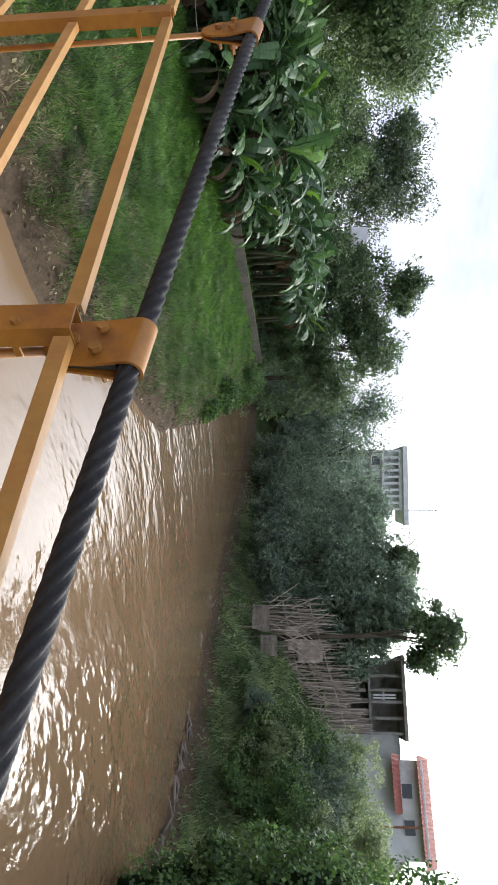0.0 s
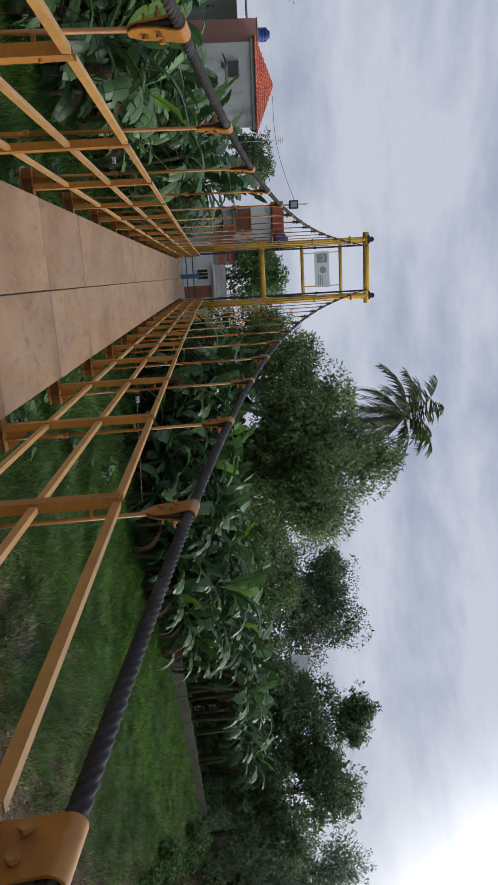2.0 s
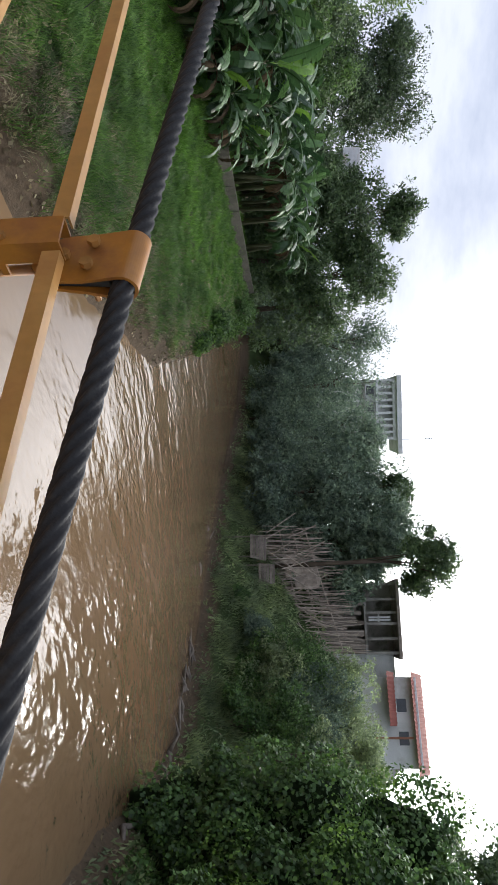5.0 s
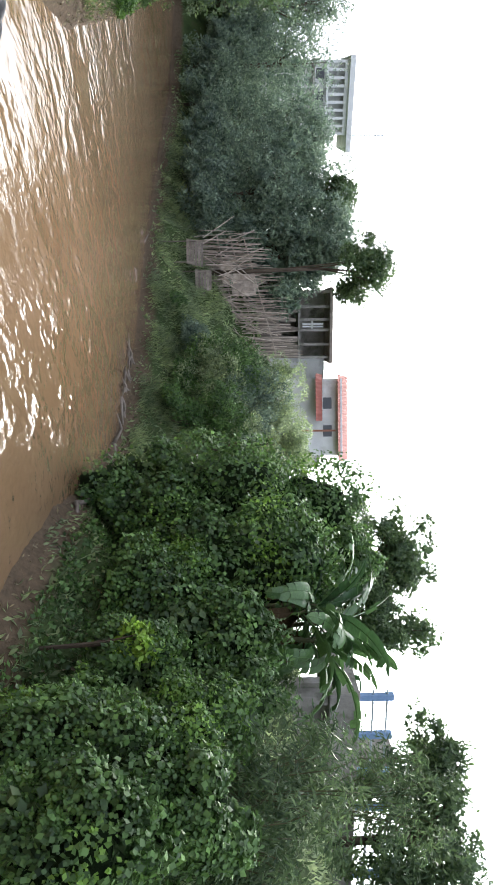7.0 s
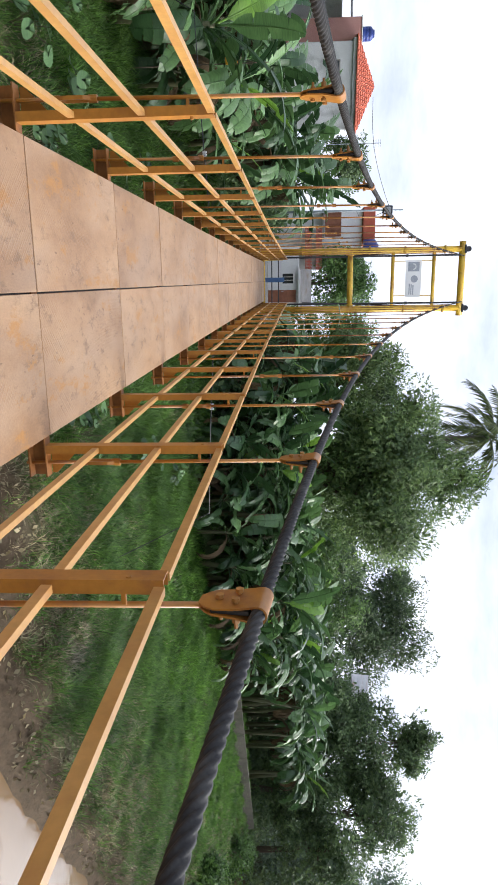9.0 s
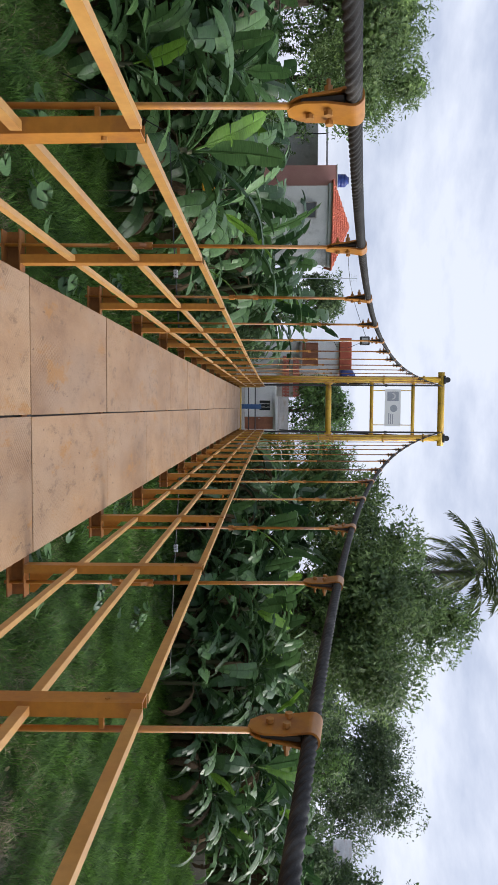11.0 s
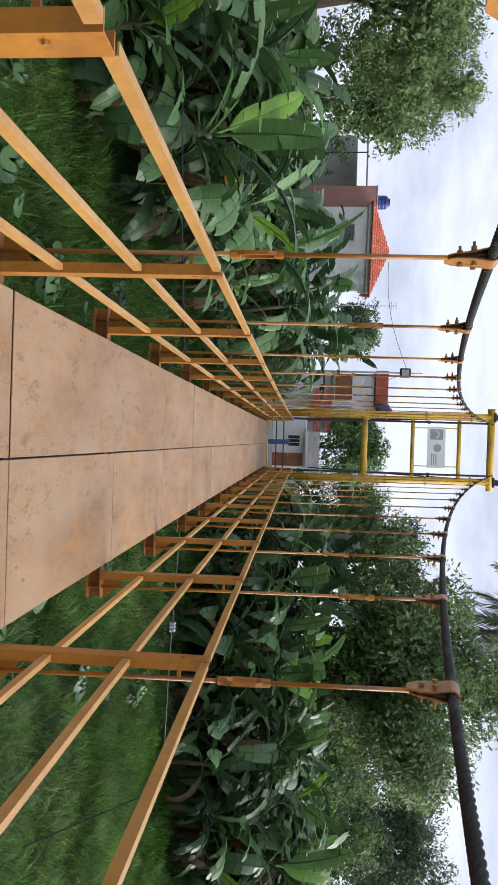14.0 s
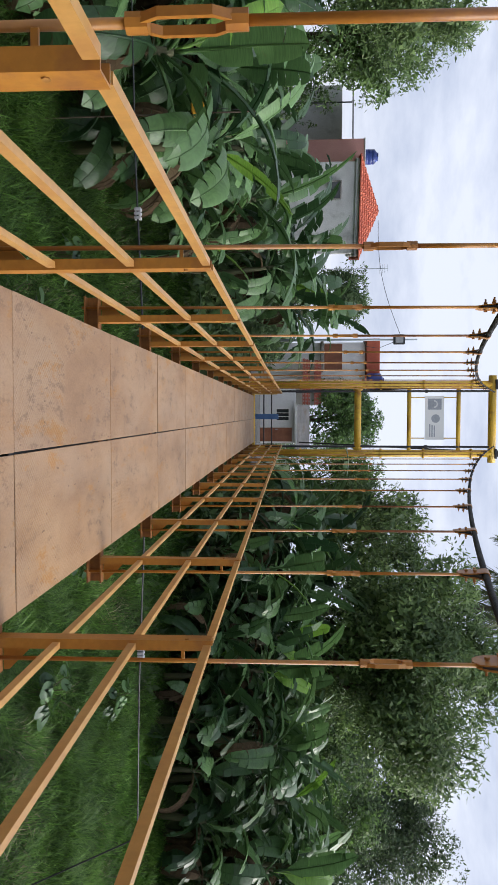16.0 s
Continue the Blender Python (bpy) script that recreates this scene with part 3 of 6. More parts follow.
def build_railing(sx):
    rail = thing("railing", "ochre steel bridge railing with three angle-iron rails", "railing", group="bridge railings")
    s = Solid()
    # channel: web towards the deck, flanges outward
    prof = [(0, -0.043), (0.055, -0.043), (0.055, -0.036), (0.007, -0.036), (0.007, 0.036), (0.055, 0.036), (0.055, 0.043), (0, 0.043)]
    prof = [(a * sx, b) for a, b in prof]
    if sx < 0:
        prof = prof[::-1]
    s.prism(prof, (0, 0, -0.012), (0, 0, 1.15), (1, 0, 0), (0, 1, 0))
    post = s.mesh("post")
    post.materials.append(OCHRE)
    g = Solid()
    g.add([(0.0, -0.01, 0), (0.2 * sx, -0.01, 0), (0.2 * sx, -0.01, 0.03), (0.06 * sx, -0.01, 0.17), (0.0, -0.01, 0.17),
           (0.0, 0.0, 0), (0.2 * sx, 0.0, 0), (0.2 * sx, 0.0, 0.03), (0.06 * sx, 0.0, 0.17), (0.0, 0.0, 0.17)],
          [(0, 1, 2, 3, 4), (9, 8, 7, 6, 5), (0, 5, 6, 1), (1, 6, 7, 2), (2, 7, 8, 3), (3, 8, 9, 4), (4, 9, 5, 0)])
    gus = g.mesh("gusset")
    gus.materials.append(OCHRE)
    tab = Solid().box(0, 0.045, -0.004, 0.004, -0.01, 0.01, 0.002) if sx > 0 else Solid().box(-0.045, 0, -0.004, 0.004, -0.01, 0.01, 0.002)
    tabm = tab.mesh("tab")
    tabm.materials.append(OCHRE)
    bolt = Solid().tube([(-0.009 * sx, 0, 0), (0.012 * sx, 0, 0)], 0.011, 6).mesh("bolt")
    bolt.materials.append(BOLT)
    lprof = [(0, 0), (0, -0.04), (0.005, -0.04), (0.005, -0.005), (0.032, -0.005), (0.032, 0)]
    lprof = [(a * sx, b) for a, b in lprof]
    if sx > 0:
        lprof = lprof[::-1]
    bar = Solid().prism(lprof, (0, 0.0, 0), (0, BAY - 0.112, 0), (1, 0, 0), (0, 0, 1)).mesh("rail")
    bar.materials.append(RAIL)
    rng = random.Random(11 + sx)
    for k in range(K0, K1 + 1):
        y = post_y(k, sx)
        o = part("post", post, OCHRE, rail)
        o.matrix_basis = pose(0.975 * sx, y, rise(y), rng.uniform(-0.5, 0.5), rng.uniform(-0.4, 0.4), rng.uniform(-1, 1))
        o = part("gusset", gus, OCHRE, rail)
        o.location = (0.983 * sx, y + 0.062, rise(y) - 0.01)
        o = part("bolt", bolt, BOLT, rail)
        o.location = (0.975 * sx, y - 0.01, rise(y) + 1.02)
        o = part("tab", tabm, OCHRE, rail)
        o.location = (1.03 * sx, y - 0.02, rise(y) + 1.0)
        if k < K1:
            for z in (1.155, 0.755, 0.345):
                o = part("rail", bar, RAIL, rail)
                dz = rng.uniform(-0.004, 0.004)
                o.matrix_basis = pose((0.984 + rng.uniform(-0.002, 0.002)) * sx, y + 0.056, rise(y) + z + dz,
                                      math.degrees(math.atan2(rise(y + BAY) - rise(y), BAY)), 0, 0) @ Matrix.Diagonal((1, (post_y(k + 1, sx) - y - 0.112) / (BAY - 0.112), 1, 1))


def build_cable(sx):
    x = 1.08 * sx
    ys = np.concatenate([np.arange(-15.8, -9, 0.06), np.arange(-9, 6, 0.014), np.arange(6, 12, 0.03), np.arange(12, 27.45, 0.12), [27.45]])
    zs = cable_z(ys) + lift(sx) * np.clip((27 - ys) / 20, 0, 1)
    n = 24
    a = np.arange(n) / n * 2 * np.pi
    twist = -ys * (2 * np.pi / 0.30)
    rad = 0.0212 + 0.0066 * np.sqrt(np.abs(np.cos(3.0 * a[None, :])))
    ang = a[None, :] + twist[:, None]
    slope = np.gradient(zs, ys)
    nz, ny = 1 / np.sqrt(1 + slope ** 2), -slope / np.sqrt(1 + slope ** 2)
    px = x + rad * np.cos(ang)
    pu = rad * np.sin(ang)
    v = np.stack([px, ys[:, None] + pu * ny[:, None], zs[:, None] + pu * nz[:, None]], 2).reshape(-1, 3)
    m = len(ys)
    i, j = np.meshgrid(np.arange(m - 1), np.arange(n), indexing="ij")
    f = np.stack([i * n + j, i * n + (j + 1) % n, (i + 1) * n + (j + 1) % n, (i + 1) * n + j], 2).reshape(-1, 4)
    main = part("suspension_cable", raw_mesh("suspension_cable", v, f, 0, True), CABLE)
    tagged(main, "thick black twisted wire rope suspension cable", "cable", group="suspension cables")
    back = Solid()
    back.tube([(x * 1.25, 27.6, 9.95), (x * 1.25, 33, 5.2), (x * 1.25, 39, -0.1)], 0.036, 8)
    part("backstay", back, CABLE, main, smooth=True)


TURN = {-1: 0.2, 0: 0.56, 1: 1.2, 2: 1.94, 3: 1.88}


def clamp_parts(parent, y, z, x, slope, sx, tall=0.225):
    """A steel strap folded over the cable, its two rounded cheeks drawn together at the hanger, with three bolts."""
    hw = 0.078
    side = [(0.012, -tall), (0.012, -tall + 0.012), (0.013, -tall + 0.03), (0.015, -tall + 0.06), (0.020, -0.09), (0.028, -0.045), (0.0345, -0.01)]
    bow = [(0.035 * math.cos(a), 0.035 * math.sin(a)) for a in [math.pi * i / 20 for i in range(21)]]
    line = side + bow + [(-a, b) for a, b in reversed(side)]
    rows = []
    for i, (a, b) in enumerate(line):
        a0, b0 = line[max(0, i - 1)]
        a1, b1 = line[min(len(line) - 1, i + 1)]
        d = Vector((a1 - a0, b1 - b0)).normalized()
        n = Vector((-d.y, d.x)) * 0.008
        f = min(1.0, (b + tall) / 0.085)
        w = hw * math.sqrt(max(0.12, 1 - (1 - f) ** 2))
        rows.append([(a, -w, b), (a, w, b), (a + n.x, w, b + n.y), (a + n.x, -w, b + n.y)])
    c = part("cable_clamp", Solid().loft(rows), OCHRE, parent)
    c.matrix_basis = pose(x, y, z, math.degrees(math.atan(slope)), 0, 0)
    # filler added so the greased, shaded gap between the cheeks reads dark
    part("gap_filler", Solid().box(-0.011, 0.011, -0.066, 0.066, -tall + 0.05, -0.03, 0.004), DARK_STEEL, c, "dark filler where the clamp gap is greased and shaded")
    for u, w, tb in ((0.037, -0.085, 0.03), (-0.037, -0.085, 0.03), (0.0, -0.15, 0.021)):
        one = Solid().tube([((-tb - 0.012) * sx, u, w), ((tb + 0.045) * sx, u, w)], 0.008, 6)
        one.tube([((-tb - 0.014) * sx, u, w), (-tb * sx, u, w)], 0.0155, 6)
        one.tube([(tb * sx, u, w), ((tb + 0.022) * sx, u, w)], 0.0155, 6)
        part("bolt", one, BOLT, c)


def build_hanger(k, sx):
    y, x = post_y(k, sx), 1.08 * sx
    zc = cable_z(y) + lift(sx) * min(1.0, (27 - y) / 20)
    slope = 0.160 + 0.0106 * y - 0.00009 * y * y
    h = thing("hanger", "ochre steel hanger rod with turnbuckle and cable clamp", "hanger", group="bridge hangers")
    near = k <= 3
    clamp_parts(h, y, zc, x, slope, sx)
    top, low = zc - 0.19, -0.16 + rise(y)
    xl = 1.10 * sx
    r = 0.0125

    def at(z):
        f = (z - low) / (top - low)
        return (xl + (x - xl) * f, y, z)
    tz = TURN.get(k, 2.05 + 0.28 * (k - 4) if k > 3 else None)
    if tz is None or tz + 0.3 > top:
        if top > low + 0.05:
            part("rod", Solid().tube([at(low), at(top)], r, 8), OCHRE, h, smooth=True)
        return
    th = 0.27
    part("lower_rod", Solid().tube([at(low), at(tz + 0.03)], r, 8), OCHRE, h, smooth=True)
    part("upper_rod", Solid().tube([at(tz + th - 0.03), at(top)], r, 8), OCHRE if near else RUST, h, smooth=True)
    s = Solid()
    c = Vector(at(tz + th / 2))
    for sy in (-1, 1):
        pts = [(sy * 0.016, -th / 2 + 0.035), (sy * 0.036, -th / 2 + 0.075), (sy * 0.036, th / 2 - 0.075), (sy * 0.016, th / 2 - 0.035)]
        for (a0, b0), (a1, b1) in zip(pts[:-1], pts[1:]):
            s.prism([(-0.011, -0.006), (0.011, -0.006), (0.011, 0.006), (-0.011, 0.006)], c + Vector((0, a0, b0)), c + Vector((0, a1, b1)), (1, 0, 0), (0, 1, 0))
    for e in (-1, 1):
        s.tube([c + Vector((0, 0, e * (th / 2 - 0.05))), c + Vector((0, 0, e * th / 2))], 0.024, 8)
    part("turnbuckle", s, OCHRE, h)


def build_tower():
    t = thing("bridge_tower", "yellow painted steel pipe portal tower of a footbridge", "tower", (0.0, 27.5, 0))
    for x in (-1.385, 1.39):
        leg = part("leg", Solid().tube([(x, 0, -0.6), (x, 0, 9.75)], 0.15, 20), TOWER, t, smooth=True)
        for z in (0.12, 2.05, 5.3, 7.0, 8.9):
            part("flange", Solid().tube([(x, 0, z - 0.03), (x, 0, z + 0.03)], 0.20, 20), TOWER, leg)
        for i in range(22):
            z = 0.5 + i * 0.4
            part("rung", Solid().tube([(x * 0.98, -0.13, z), (x * 0.98, -0.2, z)], 0.018, 6), TOWER, leg)
        saddle = Solid().tube([(x, -0.16, 9.98), (x, 0.16, 9.98)], 0.13, 14)
        saddle.box(x - 0.2, x + 0.2, -0.2, 0.2, 9.80, 9.88, 0.01)
        part("saddle", saddle, DARK_STEEL, t)
    for z, r in ((4.37, 0.14), (6.43, 0.085), (8.39, 0.085), (9.72, 0.155)):
        e = 1.75 if z > 9 else 1.4
        b = part("cross_pipe", Solid().tube([(-e, 0, z), (e, 0, z)], r, 16), TOWER, t, smooth=True)
        if z < 5:
            for x in (-1.17, 1.17):
                part("collar", Solid().tube([(x - 0.03, 0, z), (x + 0.03, 0, z)], r + 0.05, 16), TOWER, b)
    for x in (-1.12, 1.12):
        p = part("inner_pipe", Solid().tube([(x, -0.05, 0.6), (x, -0.05, 9.6)], 0.045, 8), DARK_STEEL, t, "dark steel pipe")
        part("pipe_clip", Solid().tube([(x, -0.05, 7.05), (x, -0.05, 7.15)], 0.075, 10), DARK_STEEL, p)
    board = thing("sign_board", "white bridge sign board with grey emblem and print", "sign", (0.0, 27.44, 7.42))
    part("panel", Solid().add([(-0.93, -0.02, -0.38), (0.83, -0.02, -0.38), (0.83, -0.02, 0.38), (-0.93, -0.02, 0.38)], [(0, 1, 2, 3)]), SIGN_SHEET, board)
    for x in (-0.87, 0.77):
        for z0, z1 in ((-0.95, -0.38), (0.38, 0.93)):
            part("bracket", Solid().box(x - 0.02, x + 0.02, 0.02, 0.05, z0, z1), TOWER, board)
    em = Solid().tube([(-0.02, -0.021, 0.05), (-0.02, -0.026, 0.05)], 0.17, 24)
    part("emblem", em, SIGN_INK, board, "round blue-grey emblem")
    q = Solid().box(-0.82, -0.38, -0.026, -0.021, -0.26, 0.28)
    part("picture", q, SIGN_INK, board, "grey square print with a white curve")
    bar = Solid()
    for i in range(3):
        bar.box(0.20 + 0.03 * i, 0.72, -0.026, -0.021, -0.2 + 0.09 * i, -0.15 + 0.09 * i)
    part("print", bar, SIGN_INK, board)
    hook = Solid()
    for i in range(10):
        a0, a1 = math.pi * i / 10, math.pi * (i + 1) / 10
        hook.add([(-0.60 + r * math.cos(a), -0.029, -0.02 + r * math.sin(a)) for r, a in ((0.10, a0), (0.16, a0), (0.16, a1), (0.10, a1))], [(0, 1, 2, 3)])
    part("curve", hook, WHITE, board)


build_deck()
for side in (-1, 1):
    build_railing(side)
    build_cable(side)
    for kk in range(K0, K1):
        build_hanger(kk, side)
build_tower()

# guy wires that steady the span
for side in (-1, 1):
    g = Solid().tube([(1.18 * side, 7.88, -0.08), (3.2 * side, 8.35, -0.26), (5.4 * side, 8.9, -0.42), (6.8 * side, 9.1, ground_z(6.8 * side, 9.1) - 0.1)], 0.011, 6)
    wire = part("guy_wire", g, DARK_STEEL)
    tagged(wire, "thin dark steel guy wire anchored in the grass", "wire", group="guy wires")
    c = Solid()
    for i in range(3):
        c.box(2.6 * side - 0.02 + 0.05 * i, 2.6 * side + 0.015 + 0.05 * i, 8.17, 8.24, -0.24, -0.16, 0.005)
    part("wire_clip", c, SHEET, wire, "bright zinc wire clips")

# ---- plants ----


def blob_points(rng, centre, radii, n, shell=0.55):
    """Points in a rounded mass, denser towards its outside; and the ways outward."""
    d = rng.normal(size=(n, 3))
    d /= np.linalg.norm(d, axis=1, keepdims=True)
    r = (shell + (1 - shell) * rng.random((n, 1))) ** 0.8
    return np.asarray(centre) + d * r * np.asarray(radii), d


def sprays(rng, m, rr, n):
    """Flat sprays of leaves over the outside of a clump, and a few within it."""
    m, rr = np.asarray(m, float), np.asarray(rr, float)
    q0 = float(rr.mean())
    ns = int(min(26, max(7, n // 26)))
    k = max(6, n // (ns + 2))
    e = rng.normal(size=(ns, 3))
    e[:, 2] = e[:, 2] * 0.85 + 0.3
    e /= np.linalg.norm(e, axis=1, keepdims=True)
    mid = m + e * rr * rng.uniform(0.7, 1.05, (ns, 1))
    t1 = np.cross(e, rng.normal(size=(ns, 3)))
    t1 /= np.linalg.norm(t1, axis=1, keepdims=True)
    t2 = np.cross(e, t1)
    u, a = rng.random((ns, k, 1)), rng.uniform(0, 2 * np.pi, (ns, k, 1))
    q = q0 * rng.uniform(0.3, 0.55, (ns, 1, 1))
    p = mid[:, None] + (t1[:, None] * np.cos(a) + t2[:, None] * np.sin(a) * 0.8) * q * np.sqrt(u) + e[:, None] * rng.normal(size=(ns, k, 1)) * q * 0.12
    p[:, :, 2] -= (u * q * 0.4)[:, :, 0]
    o = np.repeat(e[:, None], k, 1)
    core, oc = blob_points(rng, m, rr * 0.7, 2 * k, 0.2)
    return np.concatenate([p.reshape(-1, 3), core]), np.concatenate([o.reshape(-1, 3), oc])


def crown_points(rng, centre, radii, n, lobes=22, lobe=0.42, flat=0.0):
    """Clumps set over an uneven crown, with gaps between them."""
    c = np.asarray(centre, float)
    R = np.asarray(radii, float)
    pts, out, mids = [], [], []
    for i in range(lobes):
        d = rng.normal(size=3)
        d[2] = d[2] * 0.8 + 0.12 - flat
        d /= np.linalg.norm(d)
        m = c + d * R * (0.3 + 0.52 * rng.random())
        p, o = sprays(rng, m, R * lobe * (0.6 + 0.7 * rng.random()), max(60, n // lobes))
        pts.append(p)
        out.append(o * 0.7 + d * 0.3)
        mids.append(m)
    return np.concatenate(pts), np.concatenate(out), mids


def tree(x, y, zc, r, material, leaf=0.22, n=4500, tall=1.0, lobes=24, lobe=0.42, label="", droop=0.25, slim=0.45, name="tree", limbs=6, trunk_r=None, base=None, skirt=False):
    """A tree by the middle of its crown: trunk to the ground, limbs into the crown, many small leaves."""
    rng = np.random.default_rng(int(abs(x * 131 + y * 717 + zc * 37)) + 3)
    z0 = ground_z(x, y) - 0.15 if base is None else base
    n, leaf = int(n * 0.9), leaf * 1.0
    t = thing(name, label or "broad-leaved dark green tree with an uneven crown", "tree", (x, y, z0))
    c = np.array((0, 0, zc - z0))
    pts, out, mids = crown_points(rng, c, (r, r, r * tall), n, lobes, lobe)
    if skirt:
        rounds = max(10, int(9 * c[2] / r))
        for i in range(rounds):
            a, f = rng.uniform(0, 6.28), rng.random()
            m = np.array((math.cos(a) * r * 0.72, math.sin(a) * r * 0.72, c[2] * (0.02 + 0.9 * f)))
            q = r * rng.uniform(0.26, 0.5)
            p2, o2 = sprays(rng, m, (q, q, q * 0.9), int(n * 0.9 / rounds))
            pts, out = np.concatenate([pts, p2]), np.concatenate([out, o2])
    keep = pts[:, 2] > 0.1
    pts, out = pts[keep], out[keep]
    s = Solid()
    tr = trunk_r or max(0.09, r * 0.055)
    top = Vector(c) + Vector((0, 0, r * 0.2))
    bend = Vector((rng.uniform(-0.25, 0.25) * r * 0.4, rng.uniform(-0.25, 0.25) * r * 0.4, 0))
    pth = [Vector((0, 0, 0)), top * 0.35 + bend * 0.6, top * 0.7 + bend, top]
    s.tube(pth, [tr * 1.3, tr, tr * 0.7, tr * 0.25], 8)
    for m in mids[:limbs]:
        a = top * float(rng.uniform(0.4, 0.75)) + bend
        mv = Vector(m)
        s.tube([a, (a + mv) / 2 + Vector((0, 0, 0.1 * r)), mv], [tr * 0.45, tr * 0.28, tr * 0.1], 5)
    part("trunk", s, BARK, t, smooth=True)
    part("crown", leaf_cloud("crown", pts, leaf, rng, out, droop, slim, face=0.7), material, t)
    # larger leaves deep in each clump, where the crown is closed
    ip = np.concatenate([blob_points(rng, m, np.array((r, r, r * tall)) * lobe * 0.5, max(8, n // (lobes * 9)), 0.1)[0] for m in mids])
    ip = ip[ip[:, 2] > 0.1]
    part("inner_leaves", leaf_cloud("inner_leaves", ip, leaf * 1.35, rng, (ip - c) / r, 0.2, 0.8, face=0.6), material, t)
    return t


def bush(x, y, zc, r, material, leaf=0.18, n=2600, label="", name="bush", category="bush", reach=True):
    """A shrub whose foliage reaches down to the bank."""
    rng = np.random.default_rng(int(abs(x * 91 + y * 517 + zc * 53)) + 5)
    z0 = ground_z(x, y) - 0.1
    t = thing(name, label or "dense green shrub on the river bank", category, (x, y, z0))
    h = zc - z0
    pts, out, mids = crown_points(rng, (0, 0, h), (r, r, r), n, 16, 0.5)
    low = max(0.3, h)
    if reach and h > r * 0.8:
        for i in range(9):
            a, f = rng.uniform(0, 6.28), rng.random()
            q = r * rng.uniform(0.28, 0.6)
            p2, o2 = sprays(rng, (math.cos(a) * r * 0.85, math.sin(a) * r * 0.85, h * 0.85 * f), (q, q, q * 0.8), n // 14)
            pts, out = np.concatenate([pts, p2]), np.concatenate([out, o2])
    keep = pts[:, 2] > 0.05
    s = Solid()
    for m in mids[:5]:
        s.tube([(0.05 * m[0], 0.05 * m[1], 0), (m[0] * 0.4, m[1] * 0.4, m[2] * 0.6), tuple(m)], [0.045, 0.03, 0.012], 5)
    part("stem", s, BARK, t)
    part("foliage", leaf_cloud("foliage", pts[keep], leaf, rng, out[keep], 0.3, 0.5, face=0.55), material, t)
    return t


def vine_mass(x, y, zc, r, n=2600, leaf=0.17, stretch=1.0):
    """A stump or small tree smothered in creeper: a lumpy body and hanging leaves over it."""
    rng = np.random.default_rng(int(abs(x * 77 + y * 313 + zc * 19)) + 9)
    z0 = ground_z(x, y) - 0.2
    t = thing("vine_thicket", "mound of creeper vines with broad green leaves", "vines", (x, y, z0), group="vine mounds")
    h = zc - z0
    rows = []
    ph = rng.uniform(0, 6.28, 6)
    top = h + r * 0.55
    rings = 12
    for i in range(rings + 1):
        f = i / rings
        z = top * f
        w = r * 0.5 * math.sqrt(max(0.02, 1 - max(0, (z - h) / r) ** 2)) if z > h else r * 0.5 * (0.85 + 0.15 * f)
        row = []
        for k in range(18):
            a = 2 * math.pi * k / 18
            q = 1 + 0.2 * math.sin(2 * a + ph[0] + 1.3 * z) + 0.15 * math.sin(5 * a + ph[1] - 2.1 * z)
            row.append((w * q * math.cos(a), w * q * math.sin(a), z))
        rows.append(row)
    # core coloured near-black in place of the shade between the leaves
    body = part("thicket_body", Solid().loft(rows), SHADE_GREEN, t, "near-black core, shade painted in under the leaves", smooth=True)
    # lumps, ridges and hanging drapes over the body
    lumps = []
    for i in range(int(18 + 11 * r)):
        d = rng.normal(size=3)
        d[2] = abs(d[2]) * 0.9 - 0.1
        d /= np.linalg.norm(d)
        zz = h * rng.uniform(0.08, 1.0) if rng.random() < 0.62 else h
        m = np.array((d[0] * r * 0.72, d[1] * r * 0.72, zz + d[2] * r * 0.72 * (zz > h * 0.8)))
        q = r * rng.uniform(0.2, 0.45)
        lumps.append((m, np.array((q * rng.uniform(0.8, 1.3), q * rng.uniform(0.8, 1.3), q * rng.uniform(0.7, 2.2)))))
    P, O = [], []
    for m, q in lumps:
        k = int(n * 1.6 / len(lumps))
        d = rng.normal(size=(k, 3))
        d[:, 2] = d[:, 2] * 0.8 + 0.15
        d /= np.linalg.norm(d, axis=1, keepdims=True)
        p = m + d * q * (1 + 0.07 * rng.normal(size=(k, 1)) + 0.12 * np.sin(d[:, :1] * 9 + m[0]) + 0.12 * np.sin(d[:, 1:2] * 8 + m[1]))
        ok = np.ones(k, bool)
        for m2, q2 in lumps:
            if m2 is not m:
                ok &= (((p - m2) / q2) ** 2).sum(1) > 0.7
        P.append(p[ok])
        O.append(d[ok])
    P, O = np.concatenate(P), np.concatenate(O)
    ok = P[:, 2] > 0.05
    P, O = P[ok], O[ok]
    tone = np.sin(P[:, 0] * 1.6 + x) + np.sin(P[:, 2] * 1.9 + y) + 0.5 * rng.normal(size=len(P)) > 1.25
    part("leaves", leaf_cloud("leaves", P[~tone], leaf, rng, O[~tone], 0.9, 0.85, face=0.8), LEAF_VINE, t)
    # inner layer in LEAF_DARK, standing in for shade deep in the mound
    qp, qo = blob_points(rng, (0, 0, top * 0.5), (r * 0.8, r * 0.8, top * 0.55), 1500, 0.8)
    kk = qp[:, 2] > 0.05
    part("inner_leaves", leaf_cloud("inner_leaves", qp[kk], leaf * 1.7, rng, qo[kk], 0.6, 0.8, face=0.5), LEAF_DARK, t, "inner leaves coloured dark for the shade within")
    part("young_leaves", leaf_cloud("young_leaves", P[tone], leaf * 0.8, rng, O[tone], 0.6, 0.75, face=0.7), LEAF_LIME, t, "lighter fresh leaves")
    return t


